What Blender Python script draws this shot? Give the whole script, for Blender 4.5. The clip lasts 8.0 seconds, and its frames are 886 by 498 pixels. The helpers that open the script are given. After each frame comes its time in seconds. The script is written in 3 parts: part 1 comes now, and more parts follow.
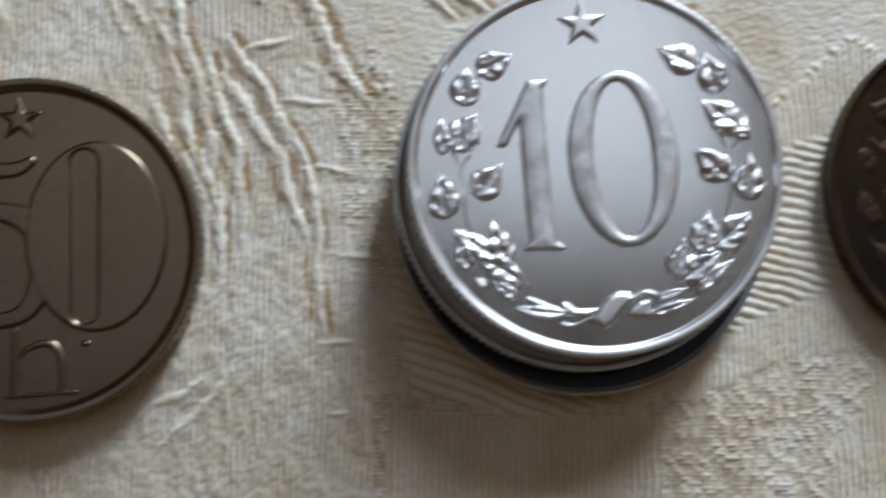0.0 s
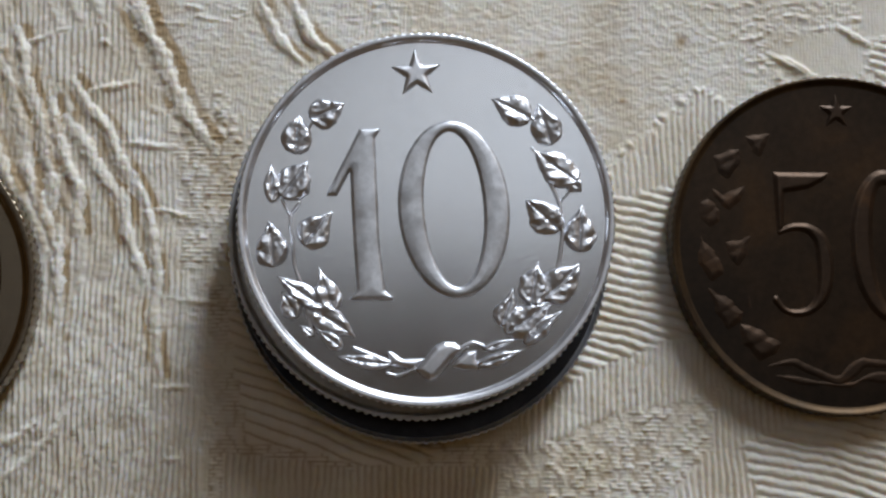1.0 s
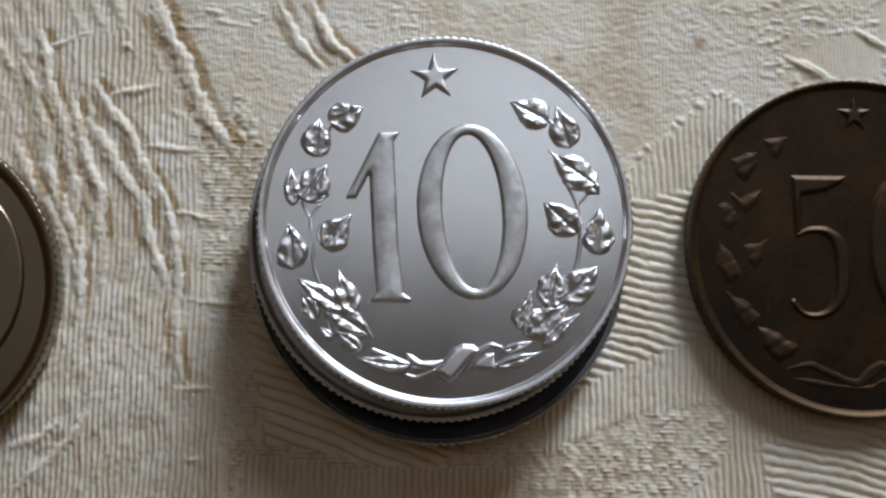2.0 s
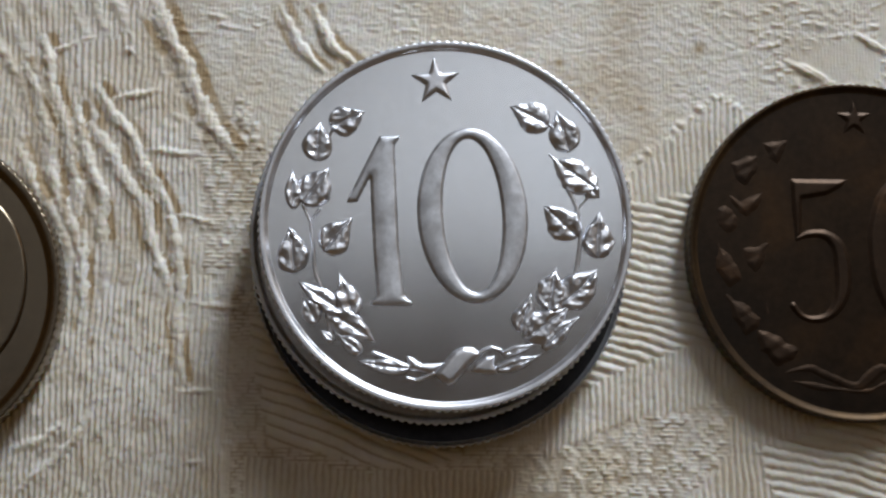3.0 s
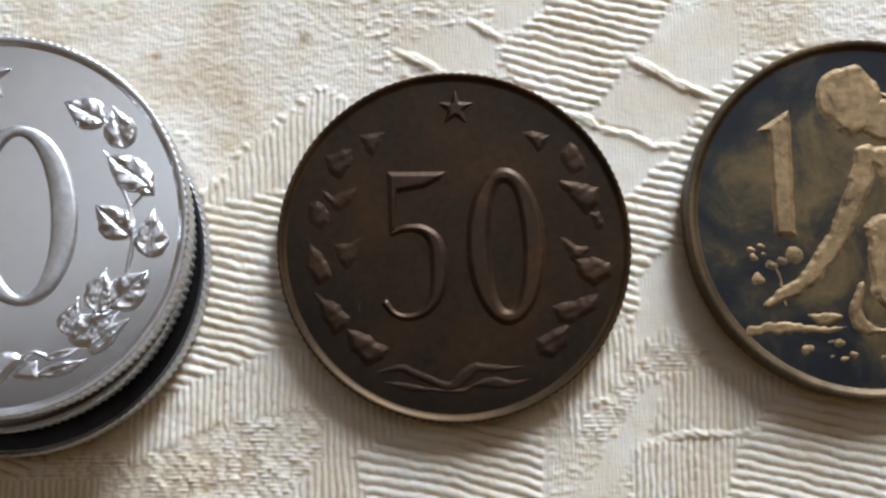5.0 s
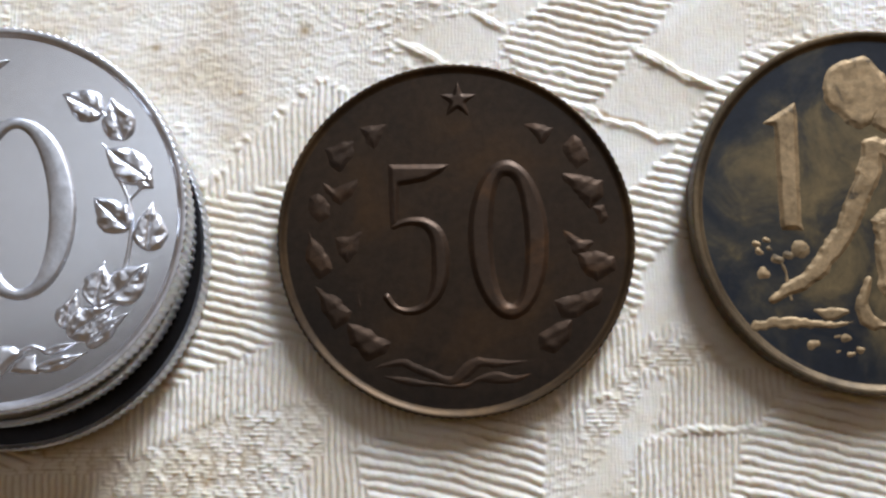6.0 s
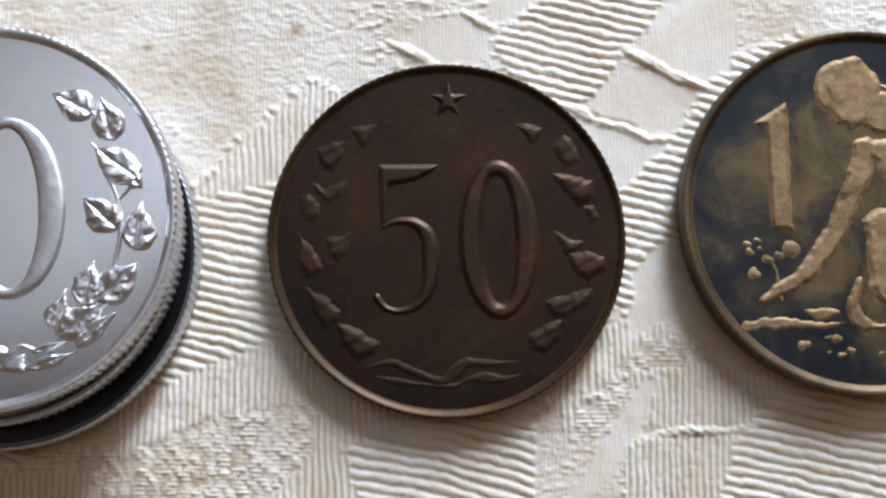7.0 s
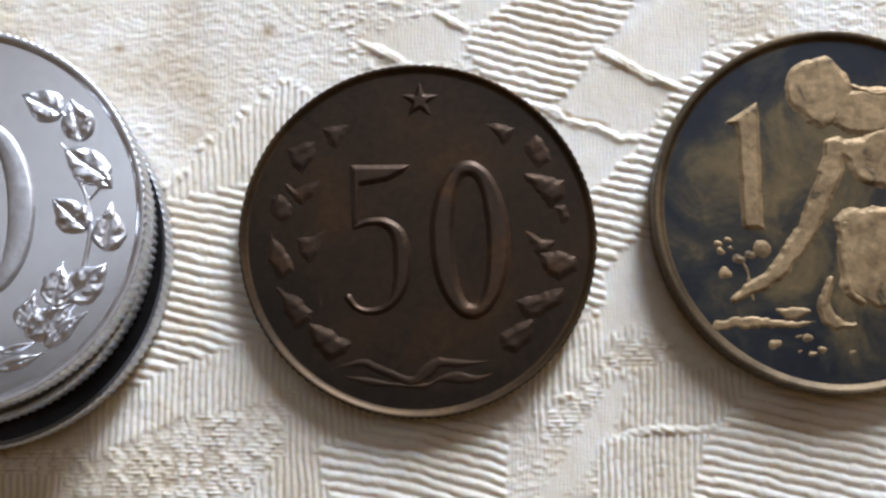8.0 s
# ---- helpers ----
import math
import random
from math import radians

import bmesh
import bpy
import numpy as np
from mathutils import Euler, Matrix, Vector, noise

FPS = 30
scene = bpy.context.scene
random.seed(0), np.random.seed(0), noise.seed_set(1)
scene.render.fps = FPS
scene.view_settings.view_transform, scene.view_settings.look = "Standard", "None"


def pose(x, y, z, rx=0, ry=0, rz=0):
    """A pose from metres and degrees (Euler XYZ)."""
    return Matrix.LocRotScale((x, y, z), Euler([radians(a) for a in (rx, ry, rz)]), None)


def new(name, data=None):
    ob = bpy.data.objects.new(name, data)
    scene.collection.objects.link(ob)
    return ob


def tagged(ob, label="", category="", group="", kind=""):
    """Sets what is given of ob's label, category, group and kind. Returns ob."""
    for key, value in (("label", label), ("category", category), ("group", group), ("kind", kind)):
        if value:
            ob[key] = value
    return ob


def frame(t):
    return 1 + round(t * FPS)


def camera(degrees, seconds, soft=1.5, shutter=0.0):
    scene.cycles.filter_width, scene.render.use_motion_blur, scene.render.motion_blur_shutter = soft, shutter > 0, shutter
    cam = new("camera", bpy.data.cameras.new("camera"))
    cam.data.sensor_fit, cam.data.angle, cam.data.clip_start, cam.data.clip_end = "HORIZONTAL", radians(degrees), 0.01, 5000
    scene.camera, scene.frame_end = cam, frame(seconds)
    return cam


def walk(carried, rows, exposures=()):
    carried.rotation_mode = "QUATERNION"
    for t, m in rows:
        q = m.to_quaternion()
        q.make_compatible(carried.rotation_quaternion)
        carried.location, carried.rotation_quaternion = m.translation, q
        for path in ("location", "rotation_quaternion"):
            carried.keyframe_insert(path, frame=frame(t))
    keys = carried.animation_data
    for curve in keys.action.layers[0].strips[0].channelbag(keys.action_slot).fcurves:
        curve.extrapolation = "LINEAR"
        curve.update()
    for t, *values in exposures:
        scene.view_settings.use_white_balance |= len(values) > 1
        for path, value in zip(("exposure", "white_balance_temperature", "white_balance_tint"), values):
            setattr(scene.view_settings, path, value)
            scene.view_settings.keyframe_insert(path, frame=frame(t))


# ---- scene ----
cam = camera(40.2, 8.0, soft=2.4, shutter=0.5)

# seconds, place in millimetres, turn in degrees (the camera looks down at the table)
PATH = [
    (0, -38.70, -12.36, 73.91, 6.82, -3.14, -0.21),
    (0.2, -34.70, -11.91, 74.34, 7.46, -3.18, -0.04),
    (0.5, -30.45, -10.77, 74.90, 7.74, -3.73, 0.46),
    (1, -29.62, -10.59, 74.61, 7.64, -3.80, 0.57),
    (1.5, -29.84, -10.83, 74.75, 7.76, -3.31, 0.66),
    (3, -29.49, -10.69, 75.33, 7.91, -2.79, 0.79),
    (3.5, -28.61, -11.08, 75.55, 8.19, -2.39, 0.77),
    (3.7, -26.21, -11.73, 76.19, 8.72, -2.41, 0.69),
    (3.8, -23.33, -11.98, 75.21, 8.74, -2.04, 0.74),
    (4, -17.81, -11.65, 75.06, 8.47, -1.77, 0.58),
    (4.5, -6.04, -10.61, 75.09, 8.15, -2.22, -0.15),
    (4.7, -3.13, -10.65, 74.24, 8.31, -2.03, -0.14),
    (5.8, -2.59, -9.81, 73.26, 7.34, -1.33, 0.07),
    (6, -2.32, -10.06, 73.08, 7.55, -1.24, 0.06),
    (6.5, -1.65, -9.99, 73.38, 7.49, -1.10, 0.07),
    (7, -1.36, -10.33, 73.02, 7.77, -0.96, 0.15),
    (7.5, -1.03, -10.25, 73.32, 7.66, -0.97, 0.10),
    (8, 0.10, -10.49, 73.08, 7.90, -1.14, -0.00),
]
EXPOSURE = [
    (0.0, -0.61, 6200, 11), (0.5, -0.77, 6260, 12), (1.5, -0.80, 6460, 13), (3.6, -0.80, 6460, 13), (4.5, -0.36, 6450, 13), (5.8, 0.02, 6220, 15), (8.0, 0.02, 6130, 16),
]
walk(cam, [(t, pose(x / 1000, y / 1000, z / 1000, rx, ry, rz)) for t, x, y, z, rx, ry, rz in PATH], EXPOSURE)

# ---- light: a daylit window beyond the table, in a warm wooden room ----
world = bpy.data.worlds.new("sky")
scene.world = world
world.use_nodes = True
sky = world.node_tree.nodes.new("ShaderNodeTexSky")
sky.sky_type, sky.sun_disc = "NISHITA", False
sky.sun_elevation, sky.sun_rotation = radians(40), radians(180)
world.node_tree.links.new(sky.outputs[0], world.node_tree.nodes["Background"].inputs[0])
world.node_tree.nodes["Background"].inputs[1].default_value = 0.08

WIN_X0, WIN_X1, WIN_Z0, WIN_Z1, WIN_Y = 0.10, 0.42, 0.06, 0.74, 0.70
daylight = new("window_daylight", bpy.data.lights.new("window_daylight", "AREA"))
daylight.data.shape, daylight.data.size, daylight.data.size_y = "RECTANGLE", WIN_X1 - WIN_X0 - 0.1, WIN_Z1 - WIN_Z0 - 0.1
daylight.data.energy, daylight.data.color = 19.0, (0.87, 0.945, 1.0)
daylight.matrix_world = pose((WIN_X0 + WIN_X1) / 2, WIN_Y + 0.02, (WIN_Z0 + WIN_Z1) / 2, -90, 0, 0)


# ---- materials ----
def material(name):
    m = bpy.data.materials.new(name)
    m.use_nodes = True
    return m, m.node_tree.nodes, m.node_tree.links, m.node_tree.nodes["Principled BSDF"]


def coords(nodes, links, scale=(1, 1, 1), per_object=False):
    """Object coordinates in millimetres."""
    tc, mp = nodes.new("ShaderNodeTexCoord"), nodes.new("ShaderNodeMapping")
    mp.inputs["Scale"].default_value = [1000 * s for s in scale]
    links.new(tc.outputs["Object"], mp.inputs["Vector"])
    if per_object:
        info, mul = nodes.new("ShaderNodeObjectInfo"), nodes.new("ShaderNodeMath")
        mul.operation, mul.inputs[1].default_value = "MULTIPLY", 91.0
        links.new(info.outputs["Random"], mul.inputs[0])
        links.new(mul.outputs[0], mp.inputs["Location"])
    return mp.outputs[0]


def noise_tex(nodes, links, vec, scale, detail=4.0, rough=0.55, distort=0.0):
    n = nodes.new("ShaderNodeTexNoise")
    n.inputs["Scale"].default_value, n.inputs["Detail"].default_value = scale, detail
    n.inputs["Roughness"].default_value, n.inputs["Distortion"].default_value = rough, distort
    links.new(vec, n.inputs["Vector"])
    return n.outputs["Fac"]


def ramp(nodes, links, fac, *stops):
    r = nodes.new("ShaderNodeValToRGB")
    el = r.color_ramp.elements
    while len(el) < len(stops):
        el.new(0.5)
    for e, (p, c) in zip(el, stops):
        e.position, e.color = p, (*c, 1) if not isinstance(c, float) else (c, c, c, 1)
    links.new(fac, r.inputs[0])
    return r.outputs[0]


def mix(nodes, links, fac, a, b, mode="MIX"):
    m = nodes.new("ShaderNodeMix")
    m.data_type, m.blend_type = "RGBA", mode
    for sock, v in ((m.inputs[0], fac), (m.inputs[6], a), (m.inputs[7], b)):
        if isinstance(v, (int, float)):
            sock.default_value = v
        elif isinstance(v, tuple):
            sock.default_value = (*v, 1)
        else:
            links.new(v, sock)
    return m.outputs[2]


def bump(nodes, links, bsdf, height, strength, dist):
    b = nodes.new("ShaderNodeBump")
    b.inputs["Strength"].default_value, b.inputs["Distance"].default_value = strength, dist
    links.new(height, b.inputs["Height"])
    links.new(b.outputs[0], bsdf.inputs["Normal"])


def coin_metal(name, tones, rough, metallic, patch=0.12, relief=0.35, tarnish=0.5, scratch=0.1, ring=None):
    """Struck metal: blotchy tarnish, fine grain, hairline scratches."""
    m, n, l, b = material(name)
    v = coords(n, l)
    big = noise_tex(n, l, v, patch, 5.0, 0.6, 0.6)
    tone = big
    if ring:
        # tones get darker in a band towards the rim
        far, band, take = n.new("ShaderNodeVectorMath"), n.new("ShaderNodeMapRange"), n.new("ShaderNodeMath")
        far.operation, take.operation = "LENGTH", "SUBTRACT"
        l.new(v, far.inputs[0])
        l.new(far.outputs["Value"], band.inputs[0])
        band.inputs[1].default_value, band.inputs[2].default_value, band.inputs[4].default_value = *ring, 0.22
        l.new(big, take.inputs[0])
        l.new(band.outputs[0], take.inputs[1])
        tone = take.outputs[0]
    col = ramp(n, l, tone, *tones)
    fine = noise_tex(n, l, v, 2.2, 4.0, 0.6)
    col = mix(n, l, tarnish, col, ramp(n, l, fine, (0.3, 0.45), (0.65, 1.0)), "MULTIPLY")
    l.new(col, b.inputs["Base Color"])
    l.new(ramp(n, l, big, (0.3, rough[0]), (0.7, rough[1])), b.inputs["Roughness"])
    b.inputs["Metallic"].default_value = metallic
    hair = noise_tex(n, l, coords(n, l, (6.0, 0.35, 1.0)), 1.0, 3.0, 0.6, 0.4)
    h = mix(n, l, scratch, noise_tex(n, l, v, 5.0, 5.0, 0.65), hair)
    bump(n, l, b, h, relief, 0.00003)
    return m


ALU = coin_metal("aluminium", ((0.25, (0.76, 0.80, 0.87)), (0.75, (0.88, 0.91, 0.97))), (0.18, 0.26), 1.0, 0.1, 0.18, 0.16, 0.35)
ALU_RELIEF = coin_metal("aluminium_relief", ((0.25, (0.70, 0.72, 0.77)), (0.75, (0.84, 0.86, 0.91))), (0.38, 0.46), 1.0, 0.5, 0.35, 0.3, 0.2)
ALU_NUMERAL = coin_metal("rubbed_aluminium", ((0.25, (0.50, 0.51, 0.54)), (0.5, (0.66, 0.68, 0.72)), (0.75, (0.80, 0.82, 0.87))), (0.42, 0.52), 1.0, 0.45, 0.4, 0.35, 0.2)
# aluminium coloured near-black in place of shade and a dark overhead reflection
ALU_SHADE = coin_metal("shaded_aluminium", ((0.3, (0.022, 0.022, 0.025)), (0.7, (0.045, 0.044, 0.048))), (0.30, 0.40), 1.0, 0.3, 0.3, 0.3)
ALU_DULL = coin_metal("dull_aluminium", ((0.3, (0.52, 0.54, 0.58)), (0.7, (0.68, 0.70, 0.74))), (0.42, 0.52), 1.0, 0.3, 0.3, 0.3)
BRONZE = coin_metal("brown_bronze", ((0.2, (0.027, 0.020, 0.015)), (0.5, (0.041, 0.0265, 0.0165)), (0.8, (0.076, 0.040, 0.017))), (0.35, 0.44), 0.85, 0.16, 0.42, 0.5, ring=(6.5, 11.5))
BRONZE_RELIEF = coin_metal("worn_bronze", ((0.2, (0.038, 0.027, 0.020)), (0.58, (0.053, 0.033, 0.021)), (0.95, (0.13, 0.060, 0.022))), (0.40, 0.48), 0.85, 0.3, 0.45, 0.45)
BRONZE_EDGE = coin_metal("bronze_rim", ((0.3, (0.030, 0.021, 0.014)), (0.75, (0.080, 0.047, 0.020))), (0.42, 0.52), 0.8, 0.3, 0.35, 0.45)
BRASS_FIELD = coin_metal("tarnished_brass", ((0.27, (0.013, 0.016, 0.022)), (0.39, (0.036, 0.034, 0.028)), (0.49, (0.095, 0.072, 0.037)), (0.64, (0.17, 0.122, 0.056))), (0.46, 0.54), 0.6, 0.24, 0.3, 0.45, ring=(5.5, 10.5))
BRASS_RELIEF = coin_metal("rubbed_brass", ((0.32, (0.07, 0.052, 0.032)), (0.43, (0.25, 0.172, 0.088)), (0.75, (0.40, 0.280, 0.150))), (0.50, 0.60), 0.6, 0.6, 0.6, 0.7)
BRASS_EDGE = coin_metal("worn_brass_rim", ((0.3, (0.055, 0.040, 0.024)), (0.7, (0.15, 0.106, 0.058))), (0.44, 0.56), 0.75, 0.25, 0.45, 0.5)
NICKEL = coin_metal("cupronickel", ((0.3, (0.185, 0.150, 0.108)), (0.7, (0.27, 0.225, 0.170))), (0.20, 0.28), 1.0, 0.12, 0.25, 0.3)


def cloth_material():
    m, n, l, b = material("damask")
    v = coords(n, l)
    weave = n.new("ShaderNodeAttribute")
    weave.attribute_name = "ground_thread_shade"
    blotch = ramp(n, l, noise_tex(n, l, v, 0.16, 4.0, 0.6, 0.5), (0.38, 0.0), (0.70, 0.7))
    yarn = mix(n, l, noise_tex(n, l, v, 1.3, 3.0), (0.70, 0.675, 0.61), (0.82, 0.80, 0.755))
    yarn = mix(n, l, blotch, yarn, (0.62, 0.54, 0.40))
    # brown ground thread, which also carries painted shade between the threads
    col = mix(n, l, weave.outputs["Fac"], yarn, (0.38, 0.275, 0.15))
    l.new(col, b.inputs["Base Color"])
    l.new(ramp(n, l, noise_tex(n, l, v, 2.0, 3.0), (0.3, 0.40), (0.7, 0.65)), b.inputs["Roughness"])
    b.inputs["Specular IOR Level"].default_value = 0.35
    b.inputs["Sheen Weight"].default_value = 0.15
    b.inputs["Subsurface Weight"].default_value, b.inputs["Subsurface Scale"].default_value = 0.55, 0.0006
    b.inputs["Subsurface Radius"].default_value = (1.0, 0.72, 0.42)
    fibre = mix(n, l, 0.5, noise_tex(n, l, coords(n, l, (7.0, 1.3, 1.0)), 1.0, 3.0), noise_tex(n, l, coords(n, l, (1.5, 8.0, 1.0)), 1.0, 3.0))
    bump(n, l, b, fibre, 0.5, 0.00005)
    return m


def wall_material(name, a, bcol, scale, rough):
    m, n, l, b = material(name)
    tc = n.new("ShaderNodeTexCoord")
    f = noise_tex(n, l, tc.outputs["Object"], scale, 5.0)
    l.new(mix(n, l, f, a, bcol), b.inputs["Base Color"])
    b.inputs["Roughness"].default_value = rough
    bump(n, l, b, f, 0.2, 0.002)
    return m


CLOTH = cloth_material()
PLASTER = wall_material("brown_panelling", (0.125, 0.064, 0.010), (0.165, 0.086, 0.016), 6.0, 0.8)
CEILING = wall_material("unseen_white_ceiling", (0.80, 0.80, 0.79), (0.85, 0.85, 0.84), 5.0, 0.8)
# for the added ceiling parts that keep reflections in the coins dark
DARK_CEILING = wall_material("unseen_dark_ceiling", (0.040, 0.022, 0.007), (0.058, 0.032, 0.011), 5.0, 0.7)
WOOD = wall_material("dark_wood", (0.12, 0.06, 0.025), (0.18, 0.09, 0.04), 9.0, 0.45)
WHITE = wall_material("white_paint", (0.75, 0.74, 0.71), (0.80, 0.79, 0.77), 12.0, 0.4)


# ---- building helpers ----
def link_mesh(name, verts, faces, mat, parent=None, smooth=True, label=""):
    me = bpy.data.meshes.new(name)
    me.from_pydata([tuple(v) for v in verts], [], [tuple(f) for f in faces])
    me.materials.append(mat)
    if smooth:
        me.polygons.foreach_set("use_smooth", [True] * len(me.polygons))
    me.update()
    ob = new(name, me)
    ob.parent = parent
    return tagged(ob, label)


def box_mesh(name, lo, hi, mat, parent=None, bevel=0.0, label=""):
    bm = bmesh.new()
    bmesh.ops.create_cube(bm, size=1)
    bmesh.ops.scale(bm, vec=[h - a for a, h in zip(lo, hi)], verts=bm.verts)
    bmesh.ops.translate(bm, vec=[(h + a) / 2 for a, h in zip(lo, hi)], verts=bm.verts)
    if bevel:
        bmesh.ops.bevel(bm, geom=bm.edges[:], offset=bevel, segments=2, affect="EDGES")
    me = bpy.data.meshes.new(name)
    bm.to_mesh(me)
    bm.free()
    me.materials.append(mat)
    ob = new(name, me)
    ob.parent = parent
    return tagged(ob, label)


# ---- the room around the table ----
RX0, RX1, RY0, RY1, FLOOR, CEIL = -0.66, 0.50, -0.62, WIN_Y, -0.75, 1.10
tagged(box_mesh("floor", (RX0 - 0.1, RY0 - 0.1, FLOOR - 0.1), (RX1 + 0.1, RY1 + 0.2, FLOOR), WOOD), "dark brown wooden floor under the table", "floor", kind="structure")
DARK_Y, SIDE, WEST = 0.118, 0.38, -0.20  # unseen ceiling, split into white and dark parts to shape the coins' reflections
tagged(box_mesh("ceiling", (WEST, DARK_Y, CEIL), (SIDE, RY1 + 0.2, CEIL + 0.1), CEILING), "unseen white ceiling by the window, added to brighten coin reflections", "ceiling", kind="structure")
tagged(box_mesh("ceiling", (WEST, RY0 - 0.1, CEIL - 0.05), (RX1 + 0.1, DARK_Y, CEIL + 0.1), DARK_CEILING), "unseen dark brown ceiling over the table, added to darken coin reflections", "ceiling", kind="structure")
tagged(box_mesh("ceiling", (RX0 - 0.1, 0.0, CEIL), (WEST, RY1 + 0.2, CEIL + 0.1), CEILING), "unseen white ceiling to the west, added to brighten coin reflections", "ceiling", kind="structure")
tagged(box_mesh("ceiling", (RX0 - 0.1, RY0 - 0.1, CEIL - 0.05), (WEST, 0.0, CEIL + 0.1), DARK_CEILING), "unseen dark brown ceiling at the back, added to darken reflections", "ceiling", kind="structure")
tagged(box_mesh("ceiling", (SIDE, DARK_Y, CEIL - 0.05), (RX1 + 0.1, RY1 + 0.2, CEIL + 0.1), DARK_CEILING), "unseen dark brown ceiling beside the window, added to darken reflections", "ceiling", kind="structure")
tagged(box_mesh("wall_west", (RX0 - 0.1, RY0, FLOOR), (RX0, RY1, CEIL), PLASTER), "plain warm brown panelled wall", "wall", kind="structure")
tagged(box_mesh("wall_east", (RX1, RY0, FLOOR), (RX1 + 0.1, RY1, CEIL), PLASTER), "plain warm brown panelled wall", "wall", kind="structure")
tagged(box_mesh("wall_south", (RX0 - 0.1, RY0 - 0.1, FLOOR), (RX1 + 0.1, RY0, CEIL), PLASTER), "plain warm brown panelled wall", "wall", kind="structure")
north = tagged(new("wall_north"), "brown panelled wall with a window opening", "wall", kind="structure")
for lo, hi in (((RX0 - 0.1, RY1, FLOOR), (WIN_X0, RY1 + 0.2, CEIL)), ((WIN_X1, RY1, FLOOR), (RX1 + 0.1, RY1 + 0.2, CEIL)),
               ((WIN_X0, RY1, FLOOR), (WIN_X1, RY1 + 0.2, WIN_Z0)), ((WIN_X0, RY1, WIN_Z1), (WIN_X1, RY1 + 0.2, CEIL))):
    box_mesh("wall_panel", lo, hi, PLASTER, north)
window = tagged(new("window_1"), "white painted window frame in the wall", "window", kind="structure")
for lo, hi in (((WIN_X0, RY1 + 0.06, WIN_Z0), (WIN_X0 + 0.05, RY1 + 0.12, WIN_Z1)), ((WIN_X1 - 0.05, RY1 + 0.06, WIN_Z0), (WIN_X1, RY1 + 0.12, WIN_Z1)),
               ((WIN_X0 + 0.05, RY1 + 0.06, WIN_Z0), (WIN_X1 - 0.05, RY1 + 0.12, WIN_Z0 + 0.05)), ((WIN_X0 + 0.05, RY1 + 0.06, WIN_Z1 - 0.05), (WIN_X1 - 0.05, RY1 + 0.12, WIN_Z1))):
    box_mesh("frame", lo, hi, WHITE, window, 0.006)

TX, TY0, TY1 = 0.44, -0.40, 0.50
table = tagged(new("dining_table"), "dark wooden dining table under the pale tablecloth", "table")
box_mesh("tabletop", (-TX, TY0, -0.034), (TX, TY1, -0.004), WOOD, table, 0.004)
for sx in (-1, 1):
    for y in (TY0 + 0.08, TY1 - 0.08):
        box_mesh("leg", (sx * (TX - 0.08) - 0.03, y - 0.03, FLOOR), (sx * (TX - 0.08) + 0.03, y + 0.03, -0.034), WOOD, table, 0.004)


# ---- the woven tablecloth ----
def value_noise(x, y, cell, seed):
    """Smooth random field from -1 to 1 with bumps about one cell wide."""
    g = np.random.RandomState(seed).uniform(-1, 1, (256, 256))
    u, v = x / cell + 77.0, y / cell + 77.0
    i, j = np.floor(u).astype(int), np.floor(v).astype(int)
    a, b = u - i, v - j
    a, b = a * a * (3 - 2 * a), b * b * (3 - 2 * b)
    at = lambda p, q: g[p % 256, q % 256]
    return (at(i, j) * (1 - a) + at(i + 1, j) * a) * (1 - b) + (at(i, j + 1) * (1 - a) + at(i + 1, j + 1) * a) * b


def inside(x, y, poly):
    hit = np.zeros(x.shape, bool)
    for (x0, y0), (x1, y1) in zip(poly, poly[1:] + poly[:1]):
        if y0 != y1:
            hit ^= ((y0 > y) != (y1 > y)) & (x < (x1 - x0) * (y - y0) / (y1 - y0) + x0)
    return hit


def blurred(a, n):
    for _ in range(n):
        p = np.pad(a, 1, mode="edge")
        a = (p[:-2, 1:-1] + p[2:, 1:-1] + p[1:-1, :-2] + p[1:-1, 2:] + 2 * a) / 6
    return a


def along(x, y, pts):
    """Distance from a line of points, and the way along it."""
    best, run, way = np.full(x.shape, 1e9), np.zeros(x.shape), 0.0
    for (x0, y0), (x1, y1) in zip(pts, pts[1:]):
        n = math.hypot(x1 - x0, y1 - y0)
        s = np.clip(((x - x0) * (x1 - x0) + (y - y0) * (y1 - y0)) / (n * n), 0, 1)
        d = np.hypot(x - x0 - s * (x1 - x0), y - y0 - s * (y1 - y0))
        near = d < best
        best, run, way = np.where(near, d, best), np.where(near, way + s * n, run), way + n
    return best, run


CX0, CX1, CY0, CY1 = -70.0, 38.0, -26.0, 24.0
NX, NY = 1420, 560
gx, gy = np.meshgrid(np.linspace(CX0, CX1, NX), np.linspace(CY0, CY1, NY))
warp_x = gx + 0.085 * value_noise(gx, gy, 1.6, 1) + 0.03 * value_noise(gx, gy, 0.5, 36) + 0.25 * value_noise(gx, gy, 9.0, 2)
warp_y = gy + 0.08 * value_noise(gx, gy, 1.4, 3) + 0.25 * value_noise(gx, gy, 8.0, 4)
# zone edges step from thread to thread
step_x, step_y = np.round(warp_x / 0.42) * 0.42, np.round(warp_y / 0.33) * 0.33


def thread(phase, round_off=0.7):
    return np.abs(np.sin(np.pi * phase)) ** round_off


fine = 0.060 * thread(warp_x / 0.23) + 0.030 * value_noise(gx / 3.0, gy, 0.15, 5)
flecks = np.clip(value_noise(gx / 3.5, gy, 0.17, 6) - 0.35, 0, 1) * np.clip(value_noise(gx, gy, 3.5, 7) + 0.35, 0, 1)
height = fine + 0.24 * flecks
